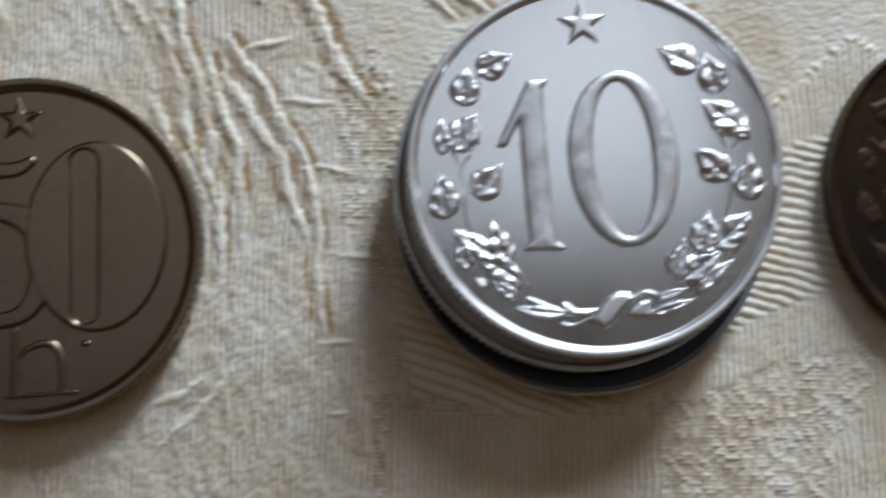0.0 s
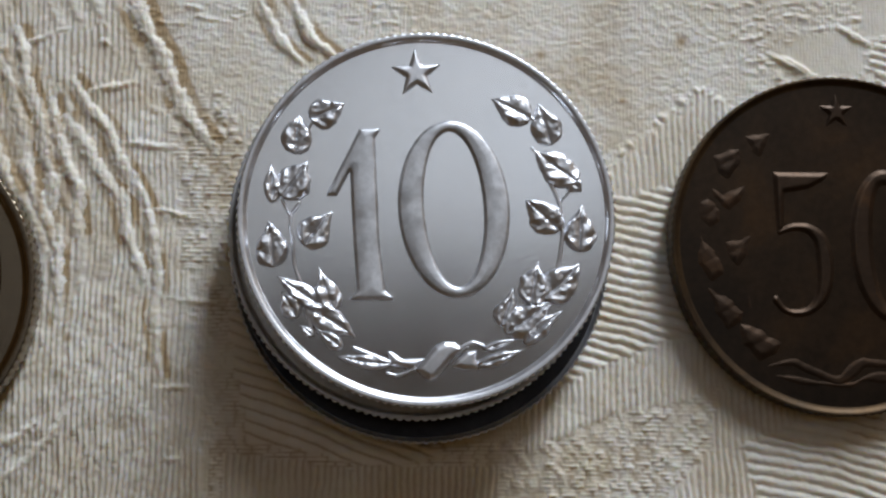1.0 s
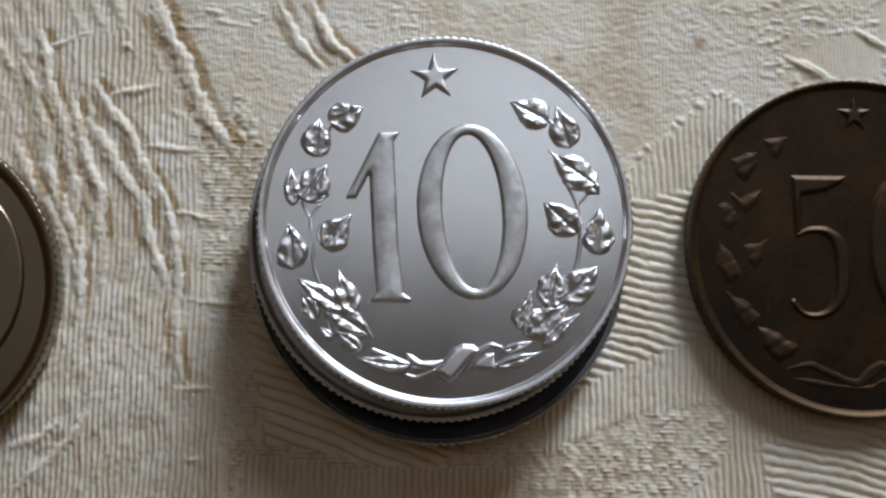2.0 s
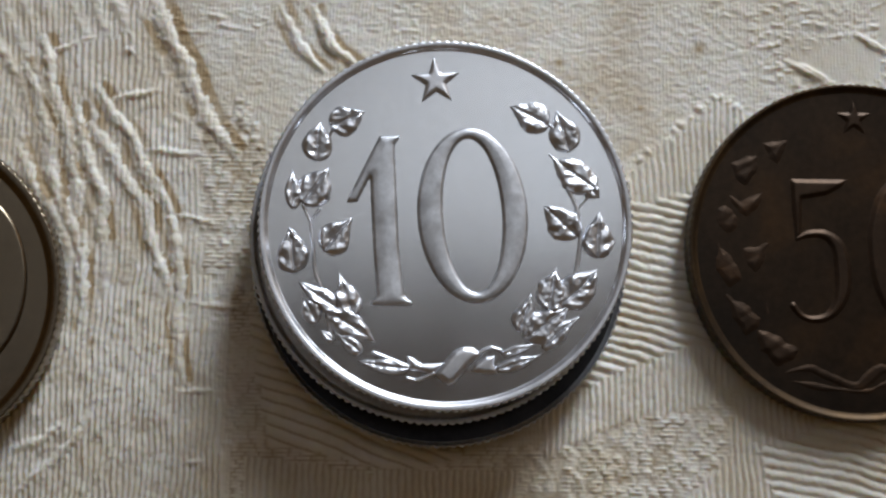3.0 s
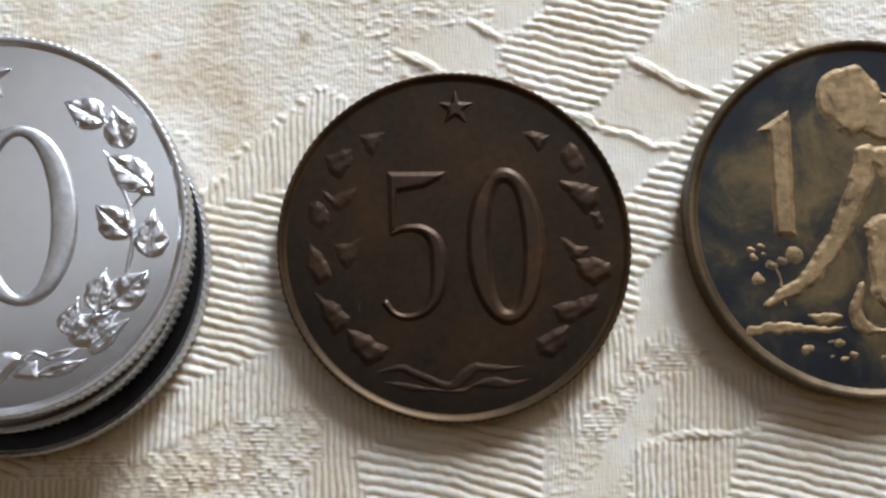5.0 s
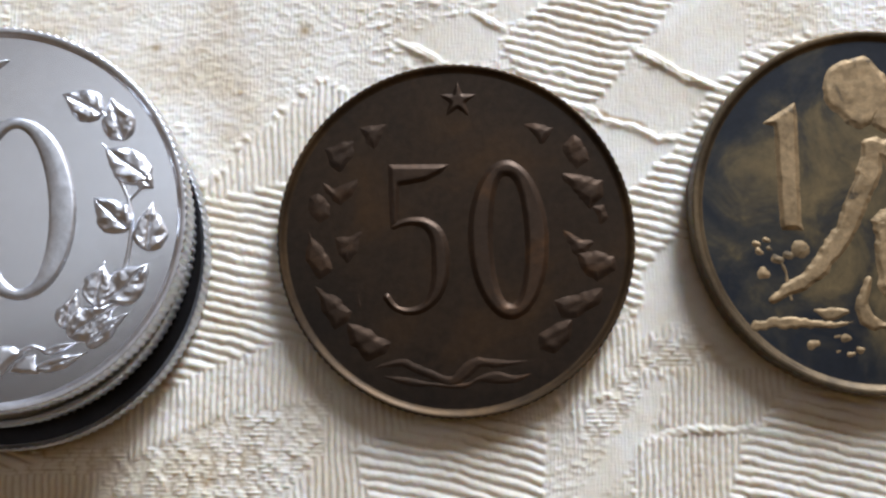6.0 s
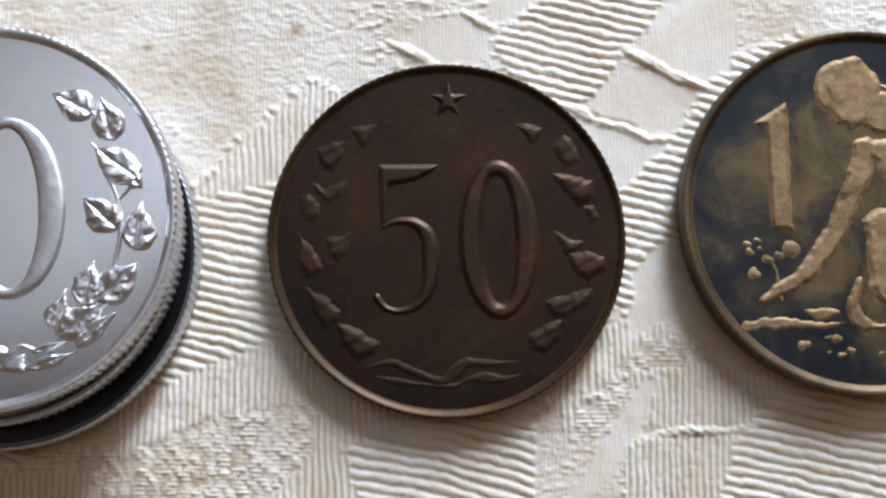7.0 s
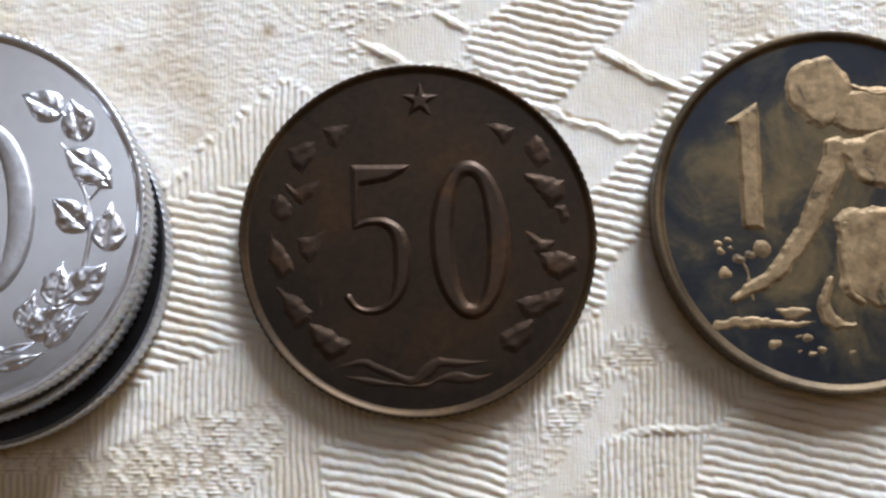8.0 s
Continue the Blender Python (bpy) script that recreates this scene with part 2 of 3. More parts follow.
ground_and_shade = np.clip(value_noise(gx, gy, 3.6, 8) * 0.36 + value_noise(gx / 2.5, gy, 0.35, 9) * 0.18 + 0.05, 0, 0.42)

def bead(pitch, length, seed):
    """Knots along each upright thread, out of step with its neighbours."""
    k = np.floor(warp_x / pitch)
    return thread(gy / length + 0.5 * value_noise(k * 3.3, gy, 1.2, seed) + 0.61 * k, 0.5)


upright = 0.205 * thread(warp_x / 0.42, 1.1) * (0.62 + 0.26 * bead(0.42, 0.85, 57) + 0.30 * value_noise(gx * 2.5, gy, 1.3, 10))
RIB_SLOPE = 0.24
rib_phase = (warp_y + RIB_SLOPE * warp_x) / 0.64 + 0.09 * value_noise(gx, gy, 1.1, 65) + 0.07 * value_noise(gx, gy, 0.4, 66)
ribs = 0.185 * thread(rib_phase, 0.8) * (0.82 + 0.22 * thread(warp_x * 0.95 + 0.37 * np.floor(rib_phase) + 0.25 * value_noise(gx, gy, 0.9, 55), 0.6) + 0.20 * value_noise(gx, gy, 0.5, 56) + 0.14 * value_noise(gx, gy, 2.2, 64))
row = np.floor(warp_y / 0.26)
dash = (warp_x + 0.53 * row + 0.3 * np.sin(row * 2.1)) / 0.92 + 0.45 * value_noise(gx, row * 3.1, 1.1, 50)
floats = 0.19 * thread(warp_y / 0.26) * thread(dash, 0.45) * (0.80 + 0.5 * value_noise(gx, gy, 0.6, 11)) * (0.9 + 0.35 * value_noise(np.floor(dash) * 2.7, row * 1.9, 1.0, 51))

slant = gx + 0.42 * np.clip(gy + 1.0, 0, 40) + 0.012 * np.clip(-gy, 0, 40) ** 2
phase = slant / 1.25 + 0.26 * value_noise(gx, gy / 3.0, 1.4, 14) + 0.8 * value_noise(gx, gy / 4.0, 6.0, 31)
strand = np.floor(phase)
swell = 0.62 + 0.55 * value_noise(strand * 3.7, gy / 4.0, 1.0, 15) + 0.2 * value_noise(gx, gy, 0.6, 16)
yarns = 0.22 * thread(phase, 1.5) * np.clip(swell, 0.08, 1.05) * (0.78 + 0.30 * thread(gy / 0.62 + 0.37 * strand + 0.3 * value_noise(gx, gy, 0.9, 60), 0.6))
slim = 0.25 * thread(warp_x / 0.36, 1.1) * (0.62 + 0.26 * bead(0.36, 0.75, 58) + 0.40 * value_noise(gx * 2.0, gy, 0.9, 32))
where = np.clip((gy + 5.5 + 3.0 * value_noise(gx, gy, 3.0, 33)) / 3.0, 0, 1) * np.clip(1.15 + 1.5 * value_noise(gx, gy / 2.5, 2.6, 34), 0, 1)
left_mix = np.maximum(slim * (1 - 0.30 * where), yarns * where)

ZONES = [
    ("yarns", [(-80, 40), (-46.2, 40), (-44.6, 13.0), (-41.2, 6.0), (-40.6, -4.3), (-39.0, -16.6), (-40, -40), (-80, -40)]),
    ("floats", [(-41.8, 8.0), (-38.5, 9.7), (-36.5, 4.2), (-38.0, -0.8), (-41.0, -1.9)]),
    ("upright", [(-50.9, 12.3), (-46.1, 13.4), (-44.9, 10.1), (-48.8, 9.0)]),
    ("floats", [(-39.2, -2.9), (-36.2, -2.2), (-35.3, -11.2), (-19.4, -12.6), (-19.4, -16.4), (-24, -40), (-38.6, -40)]),
    ("floats", [(-20.2, -12.9), (-15.0, -11.4), (-10.6, -9.0), (-7.8, -8.2), (-5.1, -11.1), (-3.1, -12.6), (-7.9, -12.6), (-10.8, -15.3), (-11, -40), (-24, -40)]),
    ("upright", [(-20.1, -9.9), (-15.6, -8.0), (-10.6, -6.0), (-6.5, -5.9), (-7.8, -9.2), (-15.1, -11.1), (-19.4, -13.1)]),
    ("upright", [(-10.8, -15.9), (-7.9, -12.6), (-7.4, -9.2), (-2.4, -9.2), (-2.4, -12.6), (-5.6, -40), (-11.5, -40)]),
    ("upright", [(6.5, -9.9), (6.5, -5.8), (12.7, -4.4), (14.1, -5.8), (9.5, -9.2), (7.4, -12.2)]),
    ("floats", [(8.1, -9.9), (12.3, -5.8), (15.8, -5.8), (14.0, -7.8), (10.2, -11.2), (7.1, -12.2)]),
    ("upright", [(10.9, -7.8), (15.0, -7.2), (20.9, -7.5), (19.8, -10.6), (12.2, -11.2)]),
    ("upright", [(10.8, -11.7), (17.7, -11.4), (17.0, -15.9), (16, -40), (10, -40)]),
    ("upright", [(-15.9, 3.4), (-11.5, 7.2), (-8.3, 10.4), (-6.5, 9.6), (-5.5, 7.0), (-10.0, 3.4), (-15.5, 2.2)]),
    ("ribs", [(-16.6, 2.4), (-10.8, 3.7), (-6.6, 3.5), (-6.5, -5.2), (-10.6, -6.0), (-18.7, -9.4), (-22, -4.5)]),
    ("ribs", [(2.8, 12.9), (6.0, 15.5), (6.5, 40), (16, 40), (13.9, 15.6), (12.7, 13.4), (10.7, 11.5), (8.9, 8.2), (5.6, 8.0)]),
    ("ribs", [(9.0, 2.0), (12.2, 4.7), (14.3, 6.7), (16.4, 10.2), (18.4, 12.0), (22.3, 13.6), (24, 8.1), (15.3, 3.6), (14.6, 0.5), (11.0, -4.4), (8.9, -3.1)]),
    ("ribs", [(17.6, -11.8), (19.8, -8.9), (40, -8.8), (40, -40), (16.0, -40), (16.5, -15.9)]),
    ("ribs", [(-6.0, -12.4), (-0.7, -10.4), (5.4, -11.2), (5.2, -15.9), (5, -40), (-5, -40), (-5.1, -15.9)]),
]
ZONES += [("stripes", [(-38.2, -4.5), (-35.0, -3.0), (-30.0, -11.0), (-24.5, -13.2), (-28.5, -14.2), (-36.6, -12.6)]),
          ("upright", [(-38.0, -13.2), (-30.5, -14.2), (-21.0, -14.0), (-21.0, -40), (-38.0, -40)])]
ZONES += [("satin", p) for p in (
    [(13.3, 15.0), (17.8, 16.0), (18.5, 13.4), (17.7, 10.8), (15.9, 10.1), (12.0, 12.1)],
    [(8.6, 8.8), (10.9, 11.3), (14.5, 10.5), (16.2, 9.7), (14.0, 6.8), (10.9, 7.7)],
    [(-3.6, 12.9), (1.4, 14.7), (3.1, 13.3), (2.4, 11.5), (-0.8, 11.4)],
    [(9.1, 7.7), (14.0, 6.3), (11.1, 3.6), (9.4, 4.7)],
    [(2.4, 16.6), (5.7, 16.6), (4.9, 14.8), (3.1, 13.8)],
    [(11.2, -8.9), (13.3, -7.5), (12.6, -9.2), (10.1, -13.6), (8.7, -15.3), (7.1, -15.3)],
        [(11.4, -1.7), (13.9, 0.5), (14.1, -4.4), (11.3, -5.8)],
)]
slope_phase = (warp_y + 0.38 * warp_x) / 0.72
stripes = 0.19 * thread(slope_phase, 0.8) * (0.70 + 0.35 * thread(warp_x * 0.9 + 0.45 * np.floor(slope_phase), 0.5) + 0.12 * value_noise(gx, gy, 0.5, 59))
satin = 0.05 * thread(warp_x / 0.21) + 0.012 * value_noise(gx / 2, gy / 3, 0.3, 35)
kinds = {"satin": satin, "yarns": left_mix, "upright": upright, "ribs": ribs, "floats": floats, "stripes": stripes}
sleek = np.zeros(gx.shape)
for kind, poly in ZONES:
    m = blurred(inside(step_x, step_y, poly).astype(float), 2)
    height = height * (1 - m) + kinds[kind] * m
    if kind == "satin":
        sleek = np.maximum(sleek, m)
    # low spots turn brown: partly ochre thread, partly shade put into the colour
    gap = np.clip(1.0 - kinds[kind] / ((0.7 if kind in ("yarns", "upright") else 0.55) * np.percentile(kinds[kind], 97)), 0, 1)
    # stripes by the stack are browned most, to deepen the shadow there
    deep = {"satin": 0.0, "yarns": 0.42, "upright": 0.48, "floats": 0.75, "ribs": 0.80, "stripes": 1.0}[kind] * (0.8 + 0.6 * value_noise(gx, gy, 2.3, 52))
    ground_and_shade = ground_and_shade * (1 - m) + m * np.clip(deep, 0, 1) * gap

CORDS = [
    (0.56, [(-44.4, 15.6), (-43.4, 12.9), (-41.9, 10.3), (-40.9, 8.0), (-39.6, 6.0)]), (0.36, [(-36.8, 15.6), (-35.9, 13.9), (-35.3, 12.7), (-33.8, 11.2)]),
    (0.36, [(-34.5, 15.3), (-33.0, 12.7), (-31.7, 11.7)]),
]
CORDS += [
    (0.30, [(-3.6, 12.7), (-2.2, 12.2), (-0.8, 11.4)]), (0.34, [(7.7, 8.8), (9.4, 7.9), (10.9, 7.5), (12.6, 6.7), (14.2, 6.6)]),
    (0.28, [(12.4, -11.5), (14.7, -11.1), (17.0, -11.1), (19.0, -10.7)]), (0.30, [(1.0, 14.9), (3.1, 13.7)]),
    (0.32, [(11.2, 12.2), (13.0, 11.4), (14.5, 10.5), (16.9, 9.7)]),
]
# thick loose cords, and the short cross stitches beside them
LOOSE = [
    (0.42, [(-53.0, 11.4), (-51.9, 9.4), (-51.1, 7.1), (-50.6, 4.5), (-50.1, 2.6), (-49.1, 0.4), (-48.6, -1.0)]),
    (0.46, [(-51.8, 13.0), (-51.1, 10.7), (-50.4, 8.4), (-49.7, 6.2), (-49.2, 4.1), (-49.0, 1.5)]),
    (0.42, [(-49.3, 8.7), (-48.9, 6.8), (-48.2, 4.5), (-47.7, 2.7), (-47.4, -0.3)]),
    (0.46, [(-48.2, 7.5), (-46.8, 5.3), (-45.8, 3.5), (-44.8, 2.0), (-44.4, 0.1), (-44.1, -0.7), (-43.4, -3.0)]),
    (0.40, [(-48.1, 10.0), (-46.9, 8.2), (-45.8, 6.7), (-44.8, 4.6), (-43.8, 2.8), (-43.1, 1.3), (-42.8, 0.3), (-42.6, -1.8), (-42.4, -4.3), (-42.2, -7.2), (-41.9, -8.5)]),
    (0.40, [(-53.0, 6.5), (-52.2, 4.6), (-51.2, 2.6)]),
    (0.36, [(-48.5, 0.4), (-48.3, -2.5), (-48.0, -5.3)]),
    (0.30, [(-51.9, -15.5), (-50.1, -14.0), (-48.4, -12.3), (-47.4, -10.2)]),
    (0.30, [(-52.0, -12.9), (-50.4, -12.1), (-49.2, -11.2)]),
]
STITCHES = [
    (0.22, [(-51.0, 12.4), (-48.1, 13.1)]),
    (0.22, [(-47.0, 9.3), (-43.9, 9.7)]),
    (0.22, [(-44.8, 5.9), (-41.3, 5.8)]),
    (0.22, [(-42.8, 1.8), (-40.6, 1.5)]),
    (0.22, [(-46.2, 12.4), (-45.5, 12.0)]),
    (0.22, [(-43.4, 8.0), (-42.3, 7.9)]),
    (0.22, [(-42.1, -3.6), (-39.0, -3.7)]),
    (0.22, [(-42.4, -9.2), (-40.0, -9.1)]),
    (0.22, [(-41.7, -13.6), (-40.5, -13.6)]),
]
CORDS += LOOSE + STITCHES
loose = np.clip((-20 - gx) / 5, 0.25, 1)
wander_x, wander_y = warp_x + 0.22 * loose * value_noise(gx, gy, 2.4, 18), warp_y + 0.20 * loose * value_noise(gx, gy, 2.1, 19)
fibres = 0.5 + 0.5 * thread(warp_x / 0.30 + 0.25 * value_noise(gx, gy, 0.5, 72), 0.7)
fuzz = value_noise(gx * 1.6, gy, 0.24, 73)
for width, pts in CORDS:
    d, run = along(wander_x, wander_y, pts)
    total = sum(math.dist(p, q) for p, q in zip(pts, pts[1:]))
    taper = np.clip(np.minimum(run, total - run) / min(1.6, 0.4 * total), 0.06, 1) ** 0.5
    w = width * (0.55 + 0.45 * taper) * (1 + 0.14 * np.sin(2 * np.pi * (run * 0.8 + 0.8 * d)) + 0.40 * value_noise(gx, gy, 1.3, 20) + 0.22 * fuzz * loose)
    dome = np.sqrt(np.clip(1 - (d / w) ** 2, 0, 1)) if width < 0.33 else np.clip(1 - (d / w) ** 2, 0, 1) ** 0.75
    rise = 0.25 if width > 0.25 else 0.20
    rise = (rise + 0.10 * value_noise(gx, gy, 1.7, 23)) * (1 - 0.45 * (1 - loose) * thread((gx * 0.8 + gy * 1.4) / 0.62, 2.0))
    body = (rise * (0.72 + 0.28 * fibres + 0.16 * fuzz) * (0.35 + 0.65 * taper)) * dome
    height = np.where(d < w, np.maximum(height * (1 - 0.4 * dome), 0.35 * height + body), height)
    # browner strips along the sides of a cord
    near_side, _ = along(wander_x - 1.35 * width, wander_y - 0.5 * width, pts)
    other, _ = along(wander_x + 1.35 * width, wander_y + 0.4 * width, pts)
    beside = np.clip(0.30 + 0.5 * loose + 0.9 * value_noise(gx, gy, 1.6, 53), 0, 0.95) * np.clip((0.9 * width - near_side) / 0.2, 0, 1)
    beside = np.maximum(beside, np.clip(0.55 * loose + 0.9 * value_noise(gx, gy, 1.4, 74) - 0.1, 0, 0.9) * np.clip((0.7 * width - other) / 0.2, 0, 1))
    ground_and_shade = np.where(d < w, 0.1 * ground_and_shade, np.maximum(ground_and_shade, beside if width > 0.33 else 0.0))

# rows of single raised stitches along the edges of the satin
for radius, pitch, pts in ((0.26, 0.70, [(-15.4, 3.6), (-11.6, 7.2), (-8.4, 10.5)]), (0.22, 0.64, [(-8.2, 10.6), (-5.6, 8.9)]), (0.24, 0.72, [(-39.2, 9.6), (-38.0, 5.6), (-37.6, 0.5), (-38.6, -3.0)]),
                           (0.24, 0.66, [(5.8, -9.9), (9.2, -9.2), (12.0, -6.6)])):
    d, run = along(gx + 0.5 * value_noise(gx, gy, 1.5, 38), gy + 0.5 * value_noise(gx, gy, 1.3, 39), pts)
    count = np.floor(run / pitch)
    size = np.clip(0.75 + 0.7 * value_noise(count * 5.3, count * 2.1, 1.0, 41), 0.05, 1.2) * radius
    off = (run / pitch) % 1.0 - 0.5 + 0.5 * value_noise(count * 3.1, count, 1.0, 42) * 0.4
    bead = np.sqrt(np.clip(1 - (d / (1.5 * size)) ** 2 - (off * pitch / size) ** 2, 0, 1))
    height = np.maximum(height, 0.20 * bead)

height = blurred(height, 1) + 0.05 * value_noise(gx, gy, 6.0, 12) + 0.022 * value_noise(gx, gy, 0.18, 13) * (1 - 0.85 * sleek)
for sx, sy, sr in ((-9.4, 13.4, 0.40), (-13.3, 9.4, 0.25), (-18.6, 12.2, 0.35), (-47.5, -6.4, 0.30)):
    ground_and_shade = np.maximum(ground_and_shade, 0.9 * np.exp(-((gx - sx) ** 2 + (gy - sy) ** 2) / sr ** 2))  # small brown spots
edge = np.clip(np.minimum.reduce([gx - CX0, CX1 - gx, gy - CY0, CY1 - gy]) / 4.0, 0, 1)
fall = lambda v: np.clip(v, 0, 1) ** 2 * (3 - 2 * np.clip(v, 0, 1))
shade_dip = 1.0 * fall((-6.5 - gy) / 15.0) * fall((-15.0 - gx) / 9.0)  # dip added to the cloth's shape to darken it in front of the stack
level = -shade_dip * np.clip(np.minimum.reduce([gx - CX0, CX1 - gx, gy - CY0, CY1 - gy]) / 6.0, 0, 1) + (np.clip(height, -0.1, 0.36) - 0.30) * edge - 0.30 * (1 - edge)
me = bpy.data.meshes.new("tablecloth")
verts = np.stack([gx, gy, level], -1).reshape(-1, 3) / 1000
idx = np.arange(NX * NY).reshape(NY, NX)
quads = np.stack([idx[:-1, :-1], idx[:-1, 1:], idx[1:, 1:], idx[1:, :-1]], -1).reshape(-1, 4)
# the plain rest of the cloth, out to the table's edges and down over them
n0 = len(verts)
outer = [(-TX - 0.006, TY0 - 0.006), (TX + 0.006, TY0 - 0.006), (TX + 0.006, TY1 + 0.006), (-TX - 0.006, TY1 + 0.006)]
extra = [(x, y, -0.0003) for x, y in outer] + [(x * 1.02, y * 1.02, -0.22) for x, y in outer]
verts = np.vstack([verts, extra])
corner = [idx[0, 0], idx[0, -1], idx[-1, -1], idx[-1, 0]]
rest = []
for k in range(4):
    q = (k + 1) % 4
    rest += [(n0 + k, n0 + q, corner[q], corner[k]), (n0 + 4 + k, n0 + 4 + q, n0 + q, n0 + k)]
quads = np.vstack([quads, rest])
me.vertices.add(len(verts))
me.vertices.foreach_set("co", verts.ravel())
me.loops.add(quads.size)
me.loops.foreach_set("vertex_index", quads.ravel())
me.polygons.add(len(quads))
me.polygons.foreach_set("loop_start", np.arange(0, quads.size, 4))
me.polygons.foreach_set("use_smooth", np.ones(len(quads), bool))
me.update(calc_edges=True)
me.attributes.new("ground_thread_shade", "FLOAT", "POINT").data.foreach_set("value", np.concatenate([ground_and_shade.ravel(), np.zeros(8)]).astype(np.float32))
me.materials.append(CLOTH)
tagged(new("tablecloth", me), "cream damask tablecloth with ribbed and satin woven pattern", "tablecloth")


# ---- coins ----
def blank(radius, thick, mat, parent, rim=0.75, sunk=0.26, reeds=120, cut=0.11, slope=0.22, edge_mat=None, dome=-0.03):
    """The round body of a coin in millimetres: reeded edge, raised rim, and the sunken field with the flat underside."""
    n = reeds * 4
    under = [(0.0, 0.0), (radius - 0.30, 0.0), (radius - 0.10, 0.05)]
    edge = [under[-1], (radius, 0.17), (radius, thick * 0.5), (radius, thick - 0.17), (radius - 0.02, thick - 0.07), (radius - 0.055, thick - 0.016)]
    lip = [edge[-1], (radius - 0.10, thick - 0.002), (radius - 0.16, thick), (radius - rim + 0.14, thick), (radius - rim, thick - 0.05),
           (radius - rim - slope * 0.35, thick - 0.13), (radius - rim - slope * 0.7, thick - sunk + 0.035), (radius - rim - slope * 1.3, thick - sunk)]
    field = [lip[-1]] + [(radius * k, thick - sunk + dome * (1 - k * k)) for k in (0.8, 0.6, 0.4, 0.2)] + [(0.0, thick - sunk + dome)]

    def lathe(name, prof, m):
        verts, faces, first = [], [], []
        for r, z in prof:
            first.append(len(verts))
            if r == 0:
                verts.append((0, 0, z / 1000))
                continue
            for k in range(n):
                q = r - (cut if k % 4 in (0, 1) and r > radius - 0.09 else 0.0)
                a = 2 * math.pi * k / n
                verts.append((q * math.cos(a) / 1000, q * math.sin(a) / 1000, z / 1000))
        for i in range(len(prof) - 1):
            a, b = first[i], first[i + 1]
            for k in range(n):
                q = (k + 1) % n
                if prof[i][0] == 0:
                    faces.append((a, b + q, b + k))
                elif prof[i + 1][0] == 0:
                    faces.append((a + k, a + q, b))
                else:
                    faces.append((a + k, a + q, b + q, b + k))
        return link_mesh(name, verts, faces, m, parent)

    lathe("underside", under, mat)
    lathe("reeded_edge", edge, edge_mat or mat)
    lathe("rim", lip, edge_mat or mat)
    lathe("field", field, mat)


def relief(name, shape, bounds, tall, ease, base, mat, parent, res=0.06, detail=None, label=""):
    """A struck figure: shape gives a signed distance in millimetres, tall its height, ease the width of its rounded flank."""
    x0, x1, y0, y1 = bounds
    nx, ny = int((x1 - x0) / res) + 3, int((y1 - y0) / res) + 3
    x, y = np.meshgrid(np.linspace(x0 - res, x1 + res, nx), np.linspace(y0 - res, y1 + res, ny))
    d = shape(x, y)
    e = 0.02
    gx_, gy_ = (shape(x + e, y) - d) / e, (shape(x, y + e) - d) / e
    norm = np.maximum(np.hypot(gx_, gy_), 0.25)
    s = np.clip(-d / ease, 0, 1)
    if mat in (BRONZE_RELIEF, BRASS_RELIEF):
        z = tall * s * s * (3 - 2 * s)  # rubbed down, no crisp edge left
    else:
        z = tall * np.sqrt(np.clip(1 - (1 - s) ** 2, 0, 1))
    if detail is not None:
        z = z + detail(x, y, d) * np.clip(-d / 0.15, 0, 1)
    out = d > 0
    px = np.where(out, x - np.clip(d / norm, 0, 2 * res) * gx_ / norm, x)
    py = np.where(out, y - np.clip(d / norm, 0, 2 * res) * gy_ / norm, y)
    z = np.where(out, -0.012 if mat in (BRONZE_RELIEF, BRASS_RELIEF) else -0.04, z)
    keep = ~out
    cell = keep[:-1, :-1] | keep[1:, :-1] | keep[:-1, 1:] | keep[1:, 1:]
    idx = np.arange(nx * ny).reshape(ny, nx)
    quads = np.stack([idx[:-1, :-1], idx[:-1, 1:], idx[1:, 1:], idx[1:, :-1]], -1)[cell]
    used, inv = np.unique(quads, return_inverse=True)
    verts = (np.stack([px, py, z + base], -1).reshape(-1, 3) / 1000)[used]
    return link_mesh(name, verts.tolist(), inv.reshape(-1, 4).tolist(), mat, parent, label=label)


def polygon(pts):
    def shape(x, y):
        d = np.full(x.shape, 1e9)
        for (ax, ay), (bx, by) in zip(pts, pts[1:] + pts[:1]):
            n = (bx - ax) ** 2 + (by - ay) ** 2
            s = np.clip(((x - ax) * (bx - ax) + (y - ay) * (by - ay)) / n, 0, 1)
            d = np.minimum(d, np.hypot(x - ax - s * (bx - ax), y - ay - s * (by - ay)))
        return np.where(inside(x, y, pts), -d, d)
    return shape


def stroke(pts):
    """A line of (x, y, half width) that swells and tapers."""
    def shape(x, y):
        d = np.full(x.shape, 1e9)
        for (ax, ay, ar), (bx, by, br) in zip(pts, pts[1:]):
            n = (bx - ax) ** 2 + (by - ay) ** 2
            s = np.clip(((x - ax) * (bx - ax) + (y - ay) * (by - ay)) / n, 0, 1)
            d = np.minimum(d, np.hypot(x - ax - s * (bx - ax), y - ay - s * (by - ay)) - ar - s * (br - ar))
        return d
    return shape


def ring(cx, cy, a, b, ia, ib, lean=0.0):
    """A numeral zero: an upright oval with an oval hole."""
    def shape(x, y):
        u, v = x - cx + lean * (y - cy), y - cy
        def oval(p, q):
            k = np.hypot(u / p, v / q)
            g = np.maximum(np.hypot(u / p ** 2, v / q ** 2), 1e-6)
            return k * (k - 1) / g
        return np.maximum(oval(a, b), -oval(ia, ib))
    return shape


